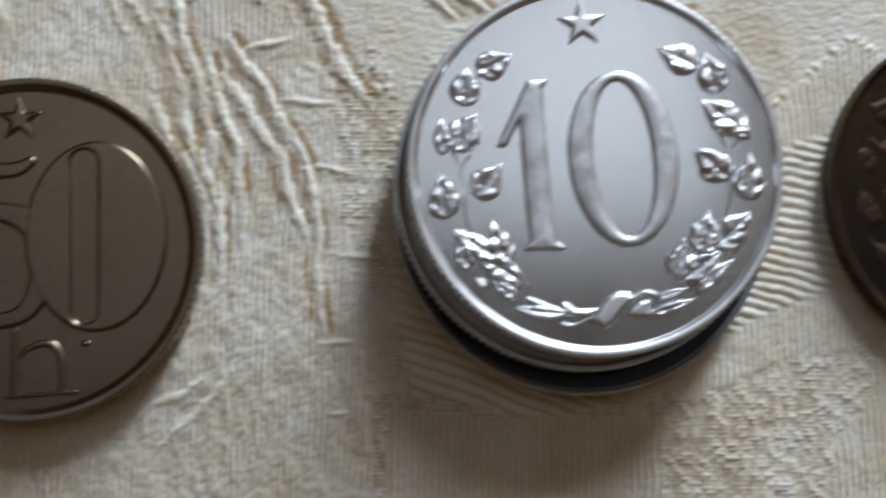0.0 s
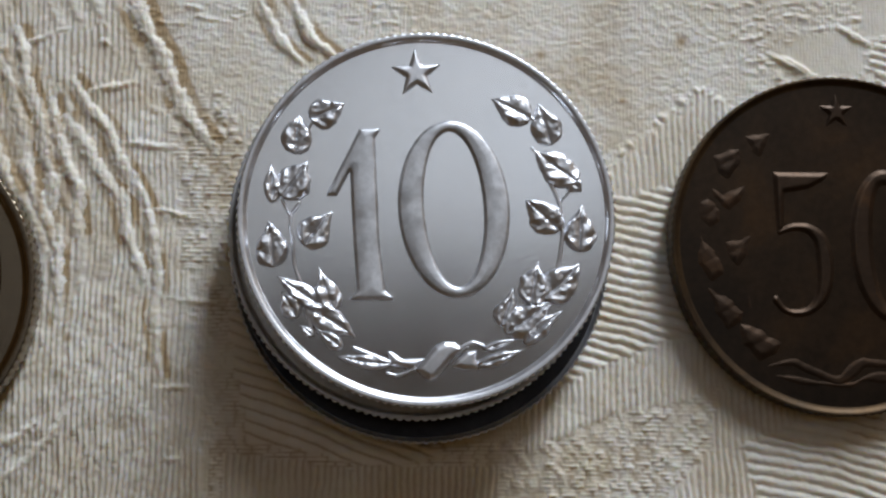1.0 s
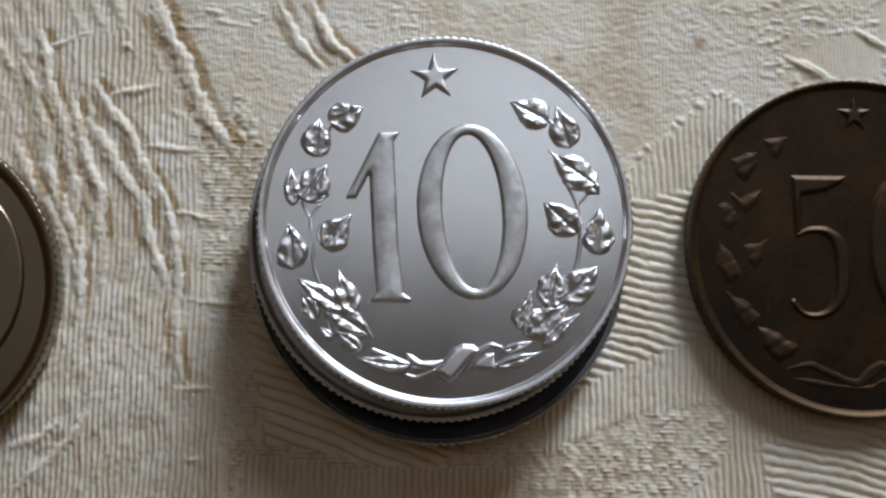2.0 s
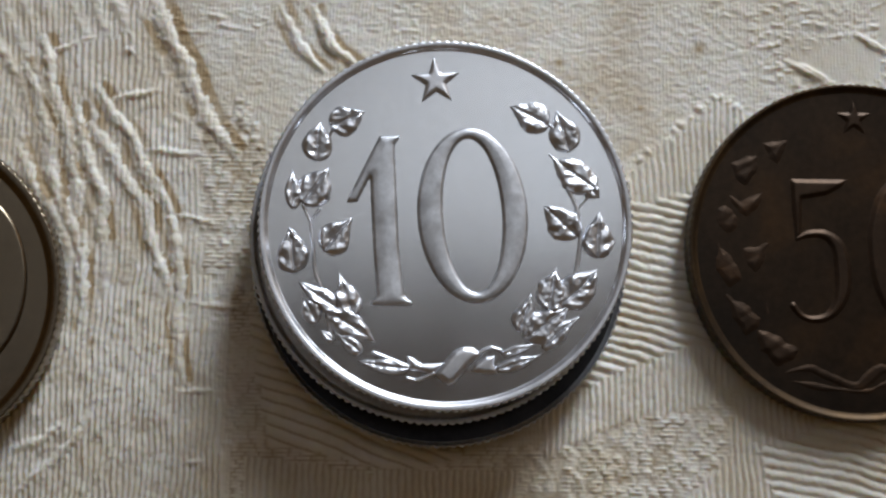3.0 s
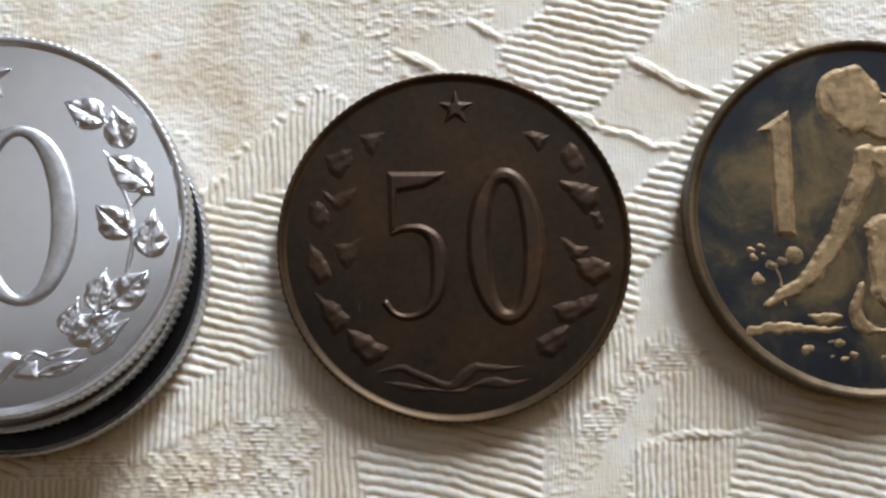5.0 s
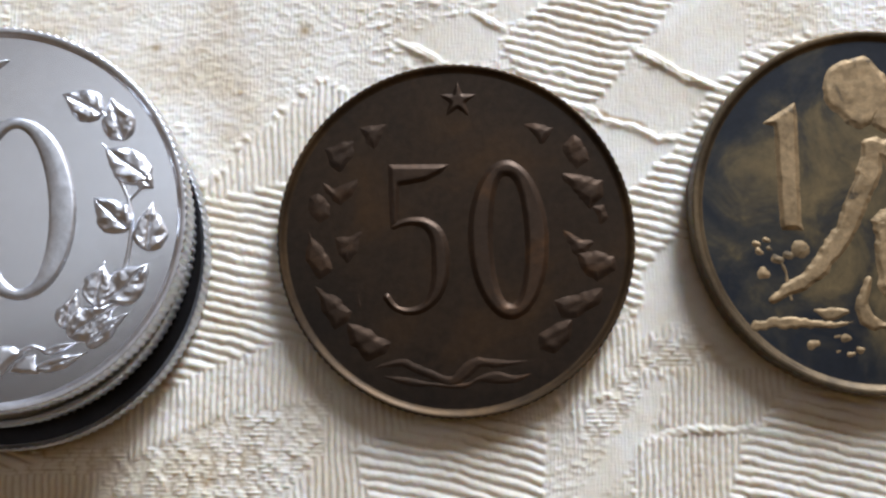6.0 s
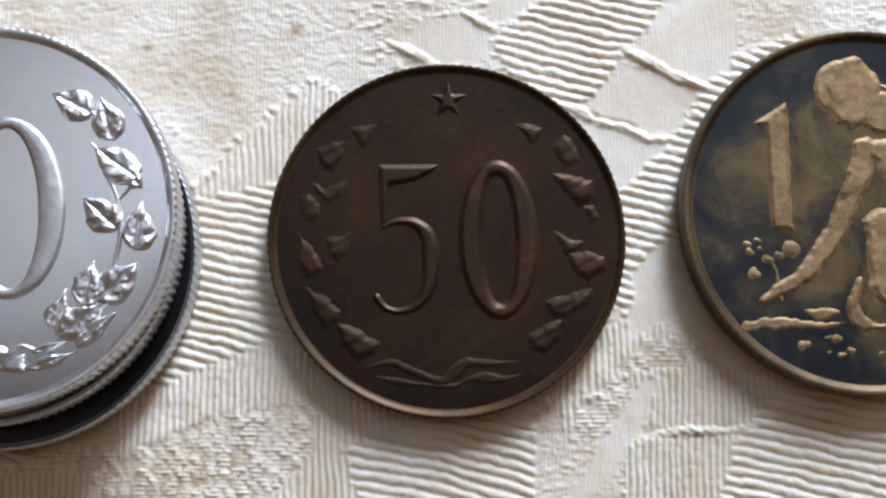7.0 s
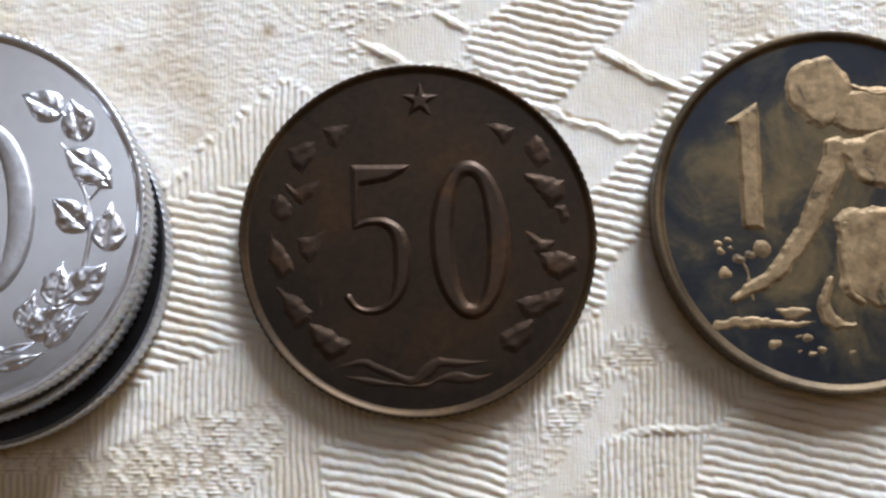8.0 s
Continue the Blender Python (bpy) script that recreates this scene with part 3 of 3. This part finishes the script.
def curve(pts, steps=6):
    """More points on a smooth line through those given."""
    p = np.array([pts[0], *pts, pts[-1]], float)
    out = []
    for k in range(1, len(p) - 2):
        a, b, c, d = p[k - 1:k + 3]
        for i in range(steps):
            t = i / steps
            out.append(tuple(0.5 * (2 * b + (c - a) * t + (2 * a - 5 * b + 4 * c - d) * t * t + (3 * b - a - 3 * c + d) * t ** 3)))
    return out + [tuple(p[-2])]


def extent(pts, pad):
    xs, ys = [p[0] for p in pts], [p[1] for p in pts]
    return min(xs) - pad, max(xs) + pad, min(ys) - pad, max(ys) + pad


def worn_edge(shape, rough):
    return lambda x, y: shape(x, y) + rough * (value_noise(x, y, 0.8, 70) + 0.7 * value_noise(x, y, 0.3, 71))


def poly_relief(name, pts, tall, ease, base, mat, parent, round_off=False, rough=0.0, **more):
    if round_off:
        pts = curve([*pts, pts[0]], 4)[:-1]
    return relief(name, worn_edge(polygon(pts), rough) if rough else polygon(pts), extent(pts, 0.3), tall, ease, base, mat, parent, **more)


def stroke_relief(name, pts, tall, ease, base, mat, parent, rough=0.0, **more):
    pts = curve(pts)
    return relief(name, worn_edge(stroke(pts), rough) if rough else stroke(pts), extent(pts, 0.3 + max(p[2] for p in pts)), tall, ease, base, mat, parent, **more)


def star(cx, cy, r, tall, base, mat, parent):
    pts = []
    for k in range(10):
        a, q = math.pi / 2 + k * math.pi / 5, r if k % 2 == 0 else r * 0.42
        pts.append((cx + q * math.cos(a), cy + q * math.sin(a)))
    poly_relief("star", pts, tall, 0.32, base, mat, parent, res=0.045)


def leaf(x0, y0, x1, y1, half, tall, base, mat, parent, seed):
    """A heart-shaped leaf from its foot to its tip, two lobes, a midrib and side veins."""
    n = math.hypot(x1 - x0, y1 - y0)
    ux, uy = (x1 - x0) / n, (y1 - y0) / n
    bend = 0.12 * math.sin(seed * 2.3)

    def frame_of(x, y):
        u, v = ((x - x0) * ux + (y - y0) * uy) / n, (-(x - x0) * uy + (y - y0) * ux)
        return u, v + bend * n * (u - 0.4) * (1 - u)

    def width(u):
        q = np.clip(u, 0, 1)
        low, up = np.clip((0.36 - q) / 0.36, 0, 1), np.clip((q - 0.36) / 0.64, 0, 1)
        return half * 1.32 * np.where(q < 0.36, np.sqrt(np.clip(1 - low ** 2, 0, 1)), (0.5 + 0.5 * np.cos(np.pi * up)) ** 0.85)

    def shape(x, y):
        u, v = frame_of(x, y)
        away = np.maximum(-u, u - 1) * n
        d = np.abs(v) - width(u)
        d = d + half * 0.13 * value_noise(x, y, 0.42, 80 + seed)
        return np.where(away > 0, np.hypot(away, np.maximum(d, 0)), d * 0.8)

    def detail(x, y, d):
        u, v = frame_of(x, y)
        w = np.maximum(width(u), 0.05)
        t = np.clip(np.abs(v) / w, 0, 1)
        side = np.sign(v) * (0.30 + 0.15 * math.cos(seed * 1.7)) * (1 if seed % 3 else -1)
        groove = -0.42 * np.exp(-(v / (0.06 * half + 0.025)) ** 2)
        veins = 0.17 * np.cos(2 * np.pi * (u * 3.0 - t * 0.9) + seed) * t
        lobes = 0.22 * np.sin(np.pi * t) + 0.20 * value_noise(x, y, 0.45, 40 + seed) + 0.10 * value_noise(x, y, 0.2, 68)
        return tall * (groove + veins + lobes + side * t)

    lo = (min(x0, x1) - half * 1.5, max(x0, x1) + half * 1.5, min(y0, y1) - half * 1.5, max(y0, y1) + half * 1.5)
    relief("leaf", shape, lo, tall, half * 0.42, base, mat, parent, res=0.05, detail=detail)


# foot x, foot y, tip x, tip y, half width
WREATH_LEFT = [(-6.42, 6.01, -4.20, 6.93, 0.72), (-7.43, 4.09, -6.95, 6.57, 0.74), (-8.18, 1.51, -6.57, 3.80, 0.80), (-8.74, 1.34, -8.78, 3.73, 0.42), (-7.23, -1.24, -5.38, 0.69, 0.74),
               (-8.83, -2.38, -9.17, 0.48, 0.74), (-6.21, -4.94, -9.01, -2.70, 0.48), (-5.71, -5.13, -6.39, -2.46, 0.55), (-7.73, -5.29, -8.64, -3.69, 0.48), (-7.09, -4.69, -4.39, -6.79, 0.64),
               (-6.90, -6.44, -7.69, -5.71, 0.19), (-5.31, -7.18, -6.81, -5.99, 0.32), (-2.70, -8.43, -5.94, -7.55, 0.32)]
WREATH_RIGHT = [(6.44, 5.49, 3.97, 6.81, 0.74), (7.48, 3.78, 6.86, 6.49, 0.71), (8.78, 1.42, 6.24, 3.74, 0.74), (8.31, 1.71, 9.11, 0.89, 0.42), (7.53, -1.32, 5.58, 0.86, 0.74),
                (8.55, -2.57, 9.02, 0.26, 0.74), (6.35, -5.26, 8.77, -3.08, 0.80), (5.48, -5.47, 6.25, -2.86, 0.71), (3.83, -6.60, 4.61, -4.43, 0.55), (4.05, -7.07, 6.98, -5.17, 0.74),
                (4.93, -7.51, 7.45, -5.85, 0.39), (2.27, -8.76, 5.16, -7.88, 0.29), (2.63, -7.81, 4.85, -7.28, 0.19)]


def wreath(k, tall, base, mat, parent):
    """Two leafy twigs tied with a ribbon; k shrinks it to the coin."""
    seed = 0
    for x0, y0, x1, y1, half in WREATH_LEFT + WREATH_RIGHT:
        seed += 1
        leaf(x0 * k, y0 * k, x1 * k, y1 * k, half * k, tall, base, mat, parent, seed)

    def line(name, w, t, *pts):
        stroke_relief(name, [(x * k, y * k, w * k) for x, y in pts], t, w * k, base, mat, parent, res=0.05)
    line("stem", 0.11, tall * 0.6, (-7.29, 1.19), (-7.82, 0.40), (-7.77, -1.08), (-7.74, -2.38), (-7.42, -3.54), (-7.01, -6.14))
    line("stem", 0.09, tall * 0.6, (-8.28, 1.51), (-7.82, 0.40))
    line("stem", 0.09, tall * 0.6, (-7.3, 4.2), (-6.3, 5.9))
    line("stem", 0.14, tall * 0.6, (7.23, 1.57), (7.66, 0.34), (7.73, -1.33), (7.25, -3.45), (6.45, -4.87))
    line("stem", 0.08, tall * 0.6, (8.71, 1.35), (7.62, 0.28))
    line("stem", 0.09, tall * 0.6, (6.4, 5.5), (7.0, 4.9))
    line("stem", 0.12, tall * 0.6, (-4.68, -7.25), (-2.68, -8.18))
    def patch(pts, t, ease):
        poly_relief("ribbon", [(x * k, y * k) for x, y in pts], t, ease, base, mat, parent, res=0.05)
    patch([(-2.83, -7.53), (-2.43, -7.68), (-1.96, -8.04), (-0.68, -8.09), (-1.25, -8.76), (-2.06, -8.48), (-2.63, -8.41)], tall * 0.9, 0.35)
    patch([(1.10, -8.23), (1.69, -7.85), (2.30, -7.83), (2.19, -8.30), (2.37, -8.92), (1.54, -8.87), (0.79, -8.67)], tall * 0.9, 0.3)
    line("ribbon", 0.10, tall * 0.8, *[(-2.87, -8.79), (-2.24, -8.95), (-1.29, -8.62)])
    line("ribbon", 0.13, tall * 1.0, *[(1.32, -7.68), (2.02, -7.39), (2.63, -7.61)])
    patch([(-0.97, -9.03), (-0.54, -9.38), (-0.13, -9.28), (0.82, -8.29), (1.62, -7.74), (1.04, -7.29), (0.44, -7.21), (-0.11, -7.43), (-0.76, -8.11), (-1.29, -8.71)], tall * 1.25, 0.4)


def coin_at(name, label, x, y, z, turn, tilt=(0.0, 0.0)):
    ob = tagged(new(name), label, "coin", "coins on the tablecloth")
    ob.matrix_world = pose(x / 1000, y / 1000, z / 1000, tilt[0], tilt[1], turn)
    return ob


# the stack of three: a wide one, a dull one, and the bright ten on top
STACK_X, STACK_Y = -26.05, 0.55
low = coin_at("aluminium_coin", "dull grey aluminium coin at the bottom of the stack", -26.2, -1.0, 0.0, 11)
# the ledge's shade is painted in: body near-black, edge plain dull metal
blank(11.5, 2.0, ALU_SHADE, low, reeds=140, rim=0.22, slope=0.12, edge_mat=ALU_DULL)
mid = coin_at("aluminium_coin", "dark grey aluminium coin in the middle of the stack", -26.5, 0.05, 2.0, 40)
blank(11.18, 2.05, ALU_DULL, mid, reeds=140, rim=0.3, edge_mat=ALU_DULL)
ten = coin_at("aluminium_coin", "bright silvery aluminium ten coin with star and leaf wreath", STACK_X, STACK_Y, 4.05, 4.5)
blank(10.93, 2.1, ALU, ten, rim=0.44, slope=0.13, reeds=140, dome=0.19, edge_mat=ALU_RELIEF)
FIELD = 2.1 - 0.24
swollen = lambda x, y, d: 0.09 * (1 - (1 - np.clip(-d / 0.8, 0, 1)) ** 2) + 0.012 * value_noise(x, y, 0.8, 67)
star(-0.11, 8.46, 1.55, 0.26, FIELD + 0.06, ALU_RELIEF, ten)
poly_relief("numeral_one", [(-3.61, 5.35), (-2.36, 5.29), (-2.73, 4.73), (-2.84, -1.37), (-2.69, -4.12), (-2.26, -4.50), (-2.30, -4.73), (-4.74, -4.54), (-4.63, -4.32),
                            (-4.32, -4.02), (-4.36, -1.28), (-4.31, 2.85), (-5.11, 1.47), (-5.72, 1.50), (-5.68, 1.70)], 0.25, 0.17, FIELD + 0.10, ALU_NUMERAL, ten, detail=swollen)
relief("numeral_zero", ring(1.53, 0.36, 3.24, 5.17, 1.70, 4.52, 0.0), (-1.9, 5.0, -5.0, 5.8), 0.25, 0.17, FIELD + 0.10, ALU_NUMERAL, ten, detail=swollen)
wreath(1.0, 0.27, FIELD + 0.06, ALU_RELIEF, ten)

# the brown fifty
fifty = coin_at("bronze_coin", "dark brown bronze fifty coin, worn, lying on the cloth", 0.05, 0.1, 0.0, 0.5)
blank(10.75, 1.5, BRONZE, fifty, rim=0.31, slope=0.22, sunk=0.21, reeds=130, cut=0.045, edge_mat=BRONZE_EDGE)
FIELD = 1.5 - 0.24
star(0.12, 8.48, 1.45, 0.14, FIELD, BRONZE_RELIEF, fifty)
five = [(-4.19, 4.57), (-0.36, 4.56), (-0.84, 3.97), (-1.80, 3.45), (-3.37, 3.18), (-3.48, 0.90), (-4.02, 0.56)]
bowl = [(-3.79, 0.73, 0.22), (-3.00, 1.02, 0.28), (-1.98, 0.95, 0.36), (-1.24, 0.28, 0.50), (-0.98, -0.92, 0.58), (-1.0, -2.29, 0.56), (-1.33, -3.40, 0.46),
        (-2.01, -4.15, 0.34), (-2.92, -4.38, 0.28), (-3.69, -4.14, 0.24), (-4.20, -3.52, 0.28)]
five_shape = lambda x, y: np.minimum(polygon(five)(x, y), stroke(curve(bowl, 4))(x, y))
dull = lambda x, y, d: 0.012 * value_noise(x, y, 1.3, 62) + 0.006 * value_noise(x, y, 0.5, 63)
relief("numeral_five", five_shape, (-4.7, -0.2, -4.9, 4.8), 0.15, 0.36, FIELD, BRONZE_RELIEF, fifty, detail=dull)
relief("numeral_zero", ring(3.11, -0.07, 2.48, 4.90, 0.92, 3.80, 0.02), (0.5, 5.8, -5.1, 5.0), 0.15, 0.42, FIELD, BRONZE_RELIEF, fifty, detail=dull)


def worn_leaf(tall, *pts):
    """A leaf rubbed almost flat, with soft flanks and a low ridge left along its middle."""
    n = len(pts)
    mx, my = sum(p[0] for p in pts) / n, sum(p[1] for p in pts) / n
    pts = [(mx + 1.14 * (x - mx), my + 1.14 * (y - my)) for x, y in pts]
    fold = lambda x, y, d: 0.030 * value_noise(x, y, 0.9, 60) + 0.012 * value_noise(x, y, 0.4, 61) - 0.018 * np.exp(-((x - mx) * 0.6 - (y - my)) ** 2 / 0.05)
    poly_relief("leaf", pts, 0.85 * tall, 0.6, FIELD, BRONZE_RELIEF, fifty, detail=fold, rough=0.05, res=0.05)


worn_leaf(0.14, (-6.0, 6.9), (-5.0, 7.05), (-3.8, 7.25), (-4.4, 6.2), (-4.9, 5.5), (-5.5, 5.9))
worn_leaf(0.10, (-7.9, 5.5), (-7.0, 6.0), (-6.1, 6.0), (-6.2, 4.9), (-6.9, 4.0), (-7.7, 4.6))
worn_leaf(0.13, (-8.3, 3.8), (-7.3, 3.2), (-5.8, 3.8), (-6.2, 2.7), (-6.9, 1.9), (-7.6, 2.2))
worn_leaf(0.10, (-9.0, 2.6), (-8.3, 2.9), (-7.5, 2.2), (-7.5, 1.4), (-8.2, 0.9), (-8.9, 1.5))
worn_leaf(0.11, (-7.4, 0.2), (-6.6, 0.2), (-5.6, 0.5), (-5.9, -0.8), (-6.5, -1.6), (-7.3, -0.9))
worn_leaf(0.12, (-8.9, 0.6), (-8.2, -0.2), (-7.6, -0.9), (-7.3, -1.8), (-8.2, -2.4), (-9.2, -1.4))
worn_leaf(0.14, (-8.5, -2.8), (-7.5, -3.3), (-6.1, -4.2), (-6.3, -4.9), (-7.3, -5.4), (-8.1, -4.5))
worn_leaf(0.10, (-6.3, -2.4), (-5.6, -3.3), (-5.5, -4.3), (-6.1, -4.1))
worn_leaf(0.14, (-6.6, -4.9), (-5.3, -5.4), (-3.8, -6.2), (-4.3, -6.9), (-5.4, -7.3), (-6.3, -6.3))
worn_leaf(0.14, (4.1, 7.0), (5.2, 7.1), (6.2, 6.9), (5.8, 6.2), (5.2, 5.6), (4.6, 6.2))
worn_leaf(0.10, (6.4, 5.7), (7.2, 6.4), (8.1, 5.6), (8.2, 4.7), (7.3, 4.2), (6.6, 4.8))
worn_leaf(0.14, (6.3, 4.0), (7.6, 3.9), (8.9, 3.6), (8.9, 2.5), (8.0, 1.9), (7.1, 2.6))
worn_leaf(0.11, (8.2, 1.9), (8.9, 2.1), (9.3, 1.2), (8.6, 0.7))
worn_leaf(0.12, (6.2, 0.7), (7.3, 0.2), (8.3, -0.2), (7.8, -1.0), (7.1, -1.0), (6.6, -0.3))
worn_leaf(0.13, (7.2, -0.9), (8.3, -0.7), (9.6, -1.0), (9.5, -2.0), (8.4, -2.6), (7.5, -2.1))
worn_leaf(0.12, (5.8, -3.7), (7.2, -3.4), (8.9, -2.8), (8.4, -4.1), (7.2, -4.9), (6.2, -4.7))
worn_leaf(0.12, (4.8, -5.7), (5.7, -5.2), (6.8, -4.9), (6.8, -6.2), (5.8, -7.1), (4.8, -6.6))
for strand_pts in ([(-4.9, -7.7, 0.12), (-3.4, -7.4, 0.24), (-2.6, -7.7, 0.26), (-1.6, -8.1, 0.24), (-0.4, -8.5, 0.30), (0.5, -7.9, 0.36), (1.2, -7.4, 0.28), (2.5, -7.5, 0.22), (4.7, -7.3, 0.10)],
                   [(-4.4, -8.2, 0.10), (-3.0, -8.5, 0.26), (-1.5, -8.7, 0.16), (0.3, -8.8, 0.22), (1.2, -8.4, 0.18), (2.2, -8.3, 0.32), (3.4, -8.4, 0.24), (4.5, -8.0, 0.10)]):
    stroke_relief("ribbon", [(x, y, 1.5 * w) for x, y, w in strand_pts], 0.065, 0.36, FIELD, BRONZE_RELIEF, fifty, rough=0.05, res=0.05)

# the brass one, with plain raised shapes in place of its planter
one = coin_at("brass_coin", "tarnished brass coin, dark field and rubbed golden relief", 25.3, 1.9, 0.0, 0.0)
blank(11.15, 1.8, BRASS_FIELD, one, rim=0.42, slope=0.20, sunk=0.24, reeds=110, cut=0.03, edge_mat=BRASS_EDGE)
FIELD = 1.8 - 0.26
poly_relief("numeral_one", [(-4.60, 6.74), (-4.50, 5.68), (-4.49, -0.80), (-4.34, -1.25), (-5.72, -1.26), (-5.82, -0.81), (-6.02, 5.11), (-6.69, 5.25), (-6.62, 5.42)], 0.13, 0.34, FIELD, BRASS_RELIEF, one, rough=0.03)
lumps = lambda x, y, d: 0.020 * value_noise(x, y, 0.9, 21) + 0.006 * value_noise(x, y, 0.30, 22)
poly_relief("round_shape", [(-1.78, 9.39), (-0.37, 9.65), (0.64, 8.94), (1.36, 7.81), (0.95, 6.39), (0.32, 5.50), (-0.58, 4.89), (-1.26, 5.14), (-1.86, 5.84), (-2.77, 6.54),
                            (-2.96, 7.78), (-2.50, 8.85)], 0.10, 0.4, FIELD, BRASS_RELIEF, one, detail=lumps, round_off=True, rough=0.10)


def brass(name, tall, *pts):
    stroke_relief(name, list(pts), tall * 0.36, min(p[2] for p in pts) * 0.8 + 0.12, FIELD, BRASS_RELIEF, one, detail=lumps, rough=0.11)


poly_relief("slab", [(0.25, 7.20), (1.6, 7.5), (3.34, 7.75), (5.5, 7.6), (5.5, 4.9), (3.19, 4.74), (1.4, 4.5), (0.3, 4.9), (-0.10, 5.43)], 0.10, 0.4, FIELD, BRASS_RELIEF, one, detail=lumps, round_off=True, rough=0.10)
poly_relief("slab", [(-0.54, 4.13), (0.13, 4.55), (1.40, 4.45), (3.21, 5.24), (5.5, 5.2), (5.5, 0.8), (3.6, 0.9), (2.57, 1.38), (1.28, 1.73), (0.71, 2.80), (0.2, 3.2)], 0.10, 0.4, FIELD, BRASS_RELIEF, one, detail=lumps, round_off=True, rough=0.10)
brass("band", 0.34, (0.6, 8.0, 0.25), (1.9, 7.45, 0.22), (3.0, 7.2, 0.25), (4.6, 7.9, 0.3))
brass("long_bar", 0.28, (0.02, 3.85, 0.62), (-0.25, 2.45, 0.72), (-1.0, 0.71, 0.74), (-1.95, -1.36, 0.72), (-3.15, -3.07, 0.60), (-4.16, -4.10, 0.50), (-5.1, -4.62, 0.46), (-5.9, -5.05, 0.34), (-6.41, -5.45, 0.2))
poly_relief("slab", [(-0.31, -0.67), (0.58, 0.10), (2.95, 0.12), (5.5, -0.2), (5.5, -6.0), (2.64, -6.08), (1.37, -5.58), (0.54, -5.14), (-0.07, -4.50), (0.05, -2.38)], 0.10, 0.4, FIELD, BRASS_RELIEF, one, detail=lumps, round_off=True, rough=0.10)
brass("bar", 0.32, (0.45, -0.9, 0.5), (0.30, -3.0, 0.32), (0.62, -4.9, 0.34), (1.35, -5.6, 0.30))
brass("curved_bar", 0.24, (-0.50, -4.2, 0.18), (-0.95, -5.30, 0.40), (-0.95, -6.35, 0.48), (-0.2, -6.95, 0.40), (0.70, -7.00, 0.22))
for x, y, r in ((-7.2, -2.02, 0.24), (-6.68, -1.84, 0.26), (-6.43, -2.35, 0.26), (-7.05, -2.53, 0.22), (-6.04, -3.0, 0.38), (-6.85, -3.89, 0.42), (-4.6, -2.4, 0.52), (-5.45, -2.7, 0.3)):
    brass("petal", 0.18, (x - 0.1, y, r), (x + 0.12, y - 0.08, r * 0.8))
brass("stem", 0.16, (-5.9, -3.1, 0.1), (-5.55, -3.72, 0.15), (-5.48, -4.40, 0.12), (-5.31, -5.42, 0.10))
brass("ridge", 0.16, (-7.46, -7.0, 0.40), (-4.81, -6.77, 0.34), (-3.13, -6.97, 0.2), (-1.69, -6.76, 0.12))
brass("mound", 0.18, (-3.9, -6.12, 0.12), (-2.93, -6.29, 0.40), (-1.95, -6.15, 0.15))
for x, y, r in ((-4.02, -8.11, 0.36), (-4.76, -8.21, 0.16), (-2.65, -7.67, 0.2), (-2.07, -7.77, 0.26), (-2.58, -8.51, 0.16), (-1.78, -8.71, 0.22), (-1.15, -8.44, 0.24), (0.01, -8.84, 0.2), (0.6, -8.57, 0.26)):
    brass("bump", 0.14, (x - r * 0.5, y, r), (x + r * 0.6, y + 0.05, r * 0.7))

# the nickel coin at the end of the row
nick = coin_at("nickel_coin", "grey-brown shiny cupronickel coin with star and large outlined figures", -59.4, -3.7, 0.0, 2.0)
blank(10.35, 1.6, NICKEL, nick, rim=0.6, sunk=0.22, reeds=120)
FIELD = 1.6 - 0.23
star(-0.46, 7.78, 1.5, 0.18, FIELD, NICKEL, nick)
zero_shape = lambda x, y: np.maximum(ring(4.05, 0.6, 4.2, 5.75, 0.01, 0.01)(x, y), -stroke([(3.35, -3.9, 0.72), (3.35, 5.0, 0.80)])(x, y))
relief("numeral_zero", zero_shape, (-0.4, 8.5, -5.4, 6.6), 0.17, 0.22, FIELD, NICKEL, nick)
stroke_relief("numeral_five", [(-4.3, 5.0, 0.5), (-4.3, 2.4, 0.5), (-1.57, 2.2, 0.6), (0.14, 1.5, 0.8), (0.9, -0.14, 0.85), (0.9, -2.0, 0.8), (0.0, -3.7, 0.6), (-1.55, -4.3, 0.5), (-4.0, -4.2, 0.5)], 0.16, 0.22, FIELD, NICKEL, nick)
stroke_relief("numeral_five_bar", [(-4.3, 4.9, 0.5), (-1.0, 4.7, 0.5), (0.2, 5.2, 0.35)], 0.16, 0.22, FIELD, NICKEL, nick)
stroke_relief("letter_bar", [(-0.3, -6.4, 0.16), (0.05, -5.98, 0.2), (1.26, -5.70, 0.26), (2.01, -6.62, 0.24), (2.0, -8.5, 0.24)], 0.10, 0.2, FIELD, NICKEL, nick)
stroke_relief("letter_bar", [(-0.7, -4.9, 0.22), (-0.7, -8.5, 0.24)], 0.10, 0.2, FIELD, NICKEL, nick)
stroke_relief("foot_bar", [(-1.17, -8.74, 0.14), (2.86, -8.60, 0.14)], 0.17, 0.14, FIELD, NICKEL, nick)
stroke_relief("dot", [(3.3, -5.78, 0.2), (3.5, -5.78, 0.2)], 0.17, 0.2, FIELD, NICKEL, nick)
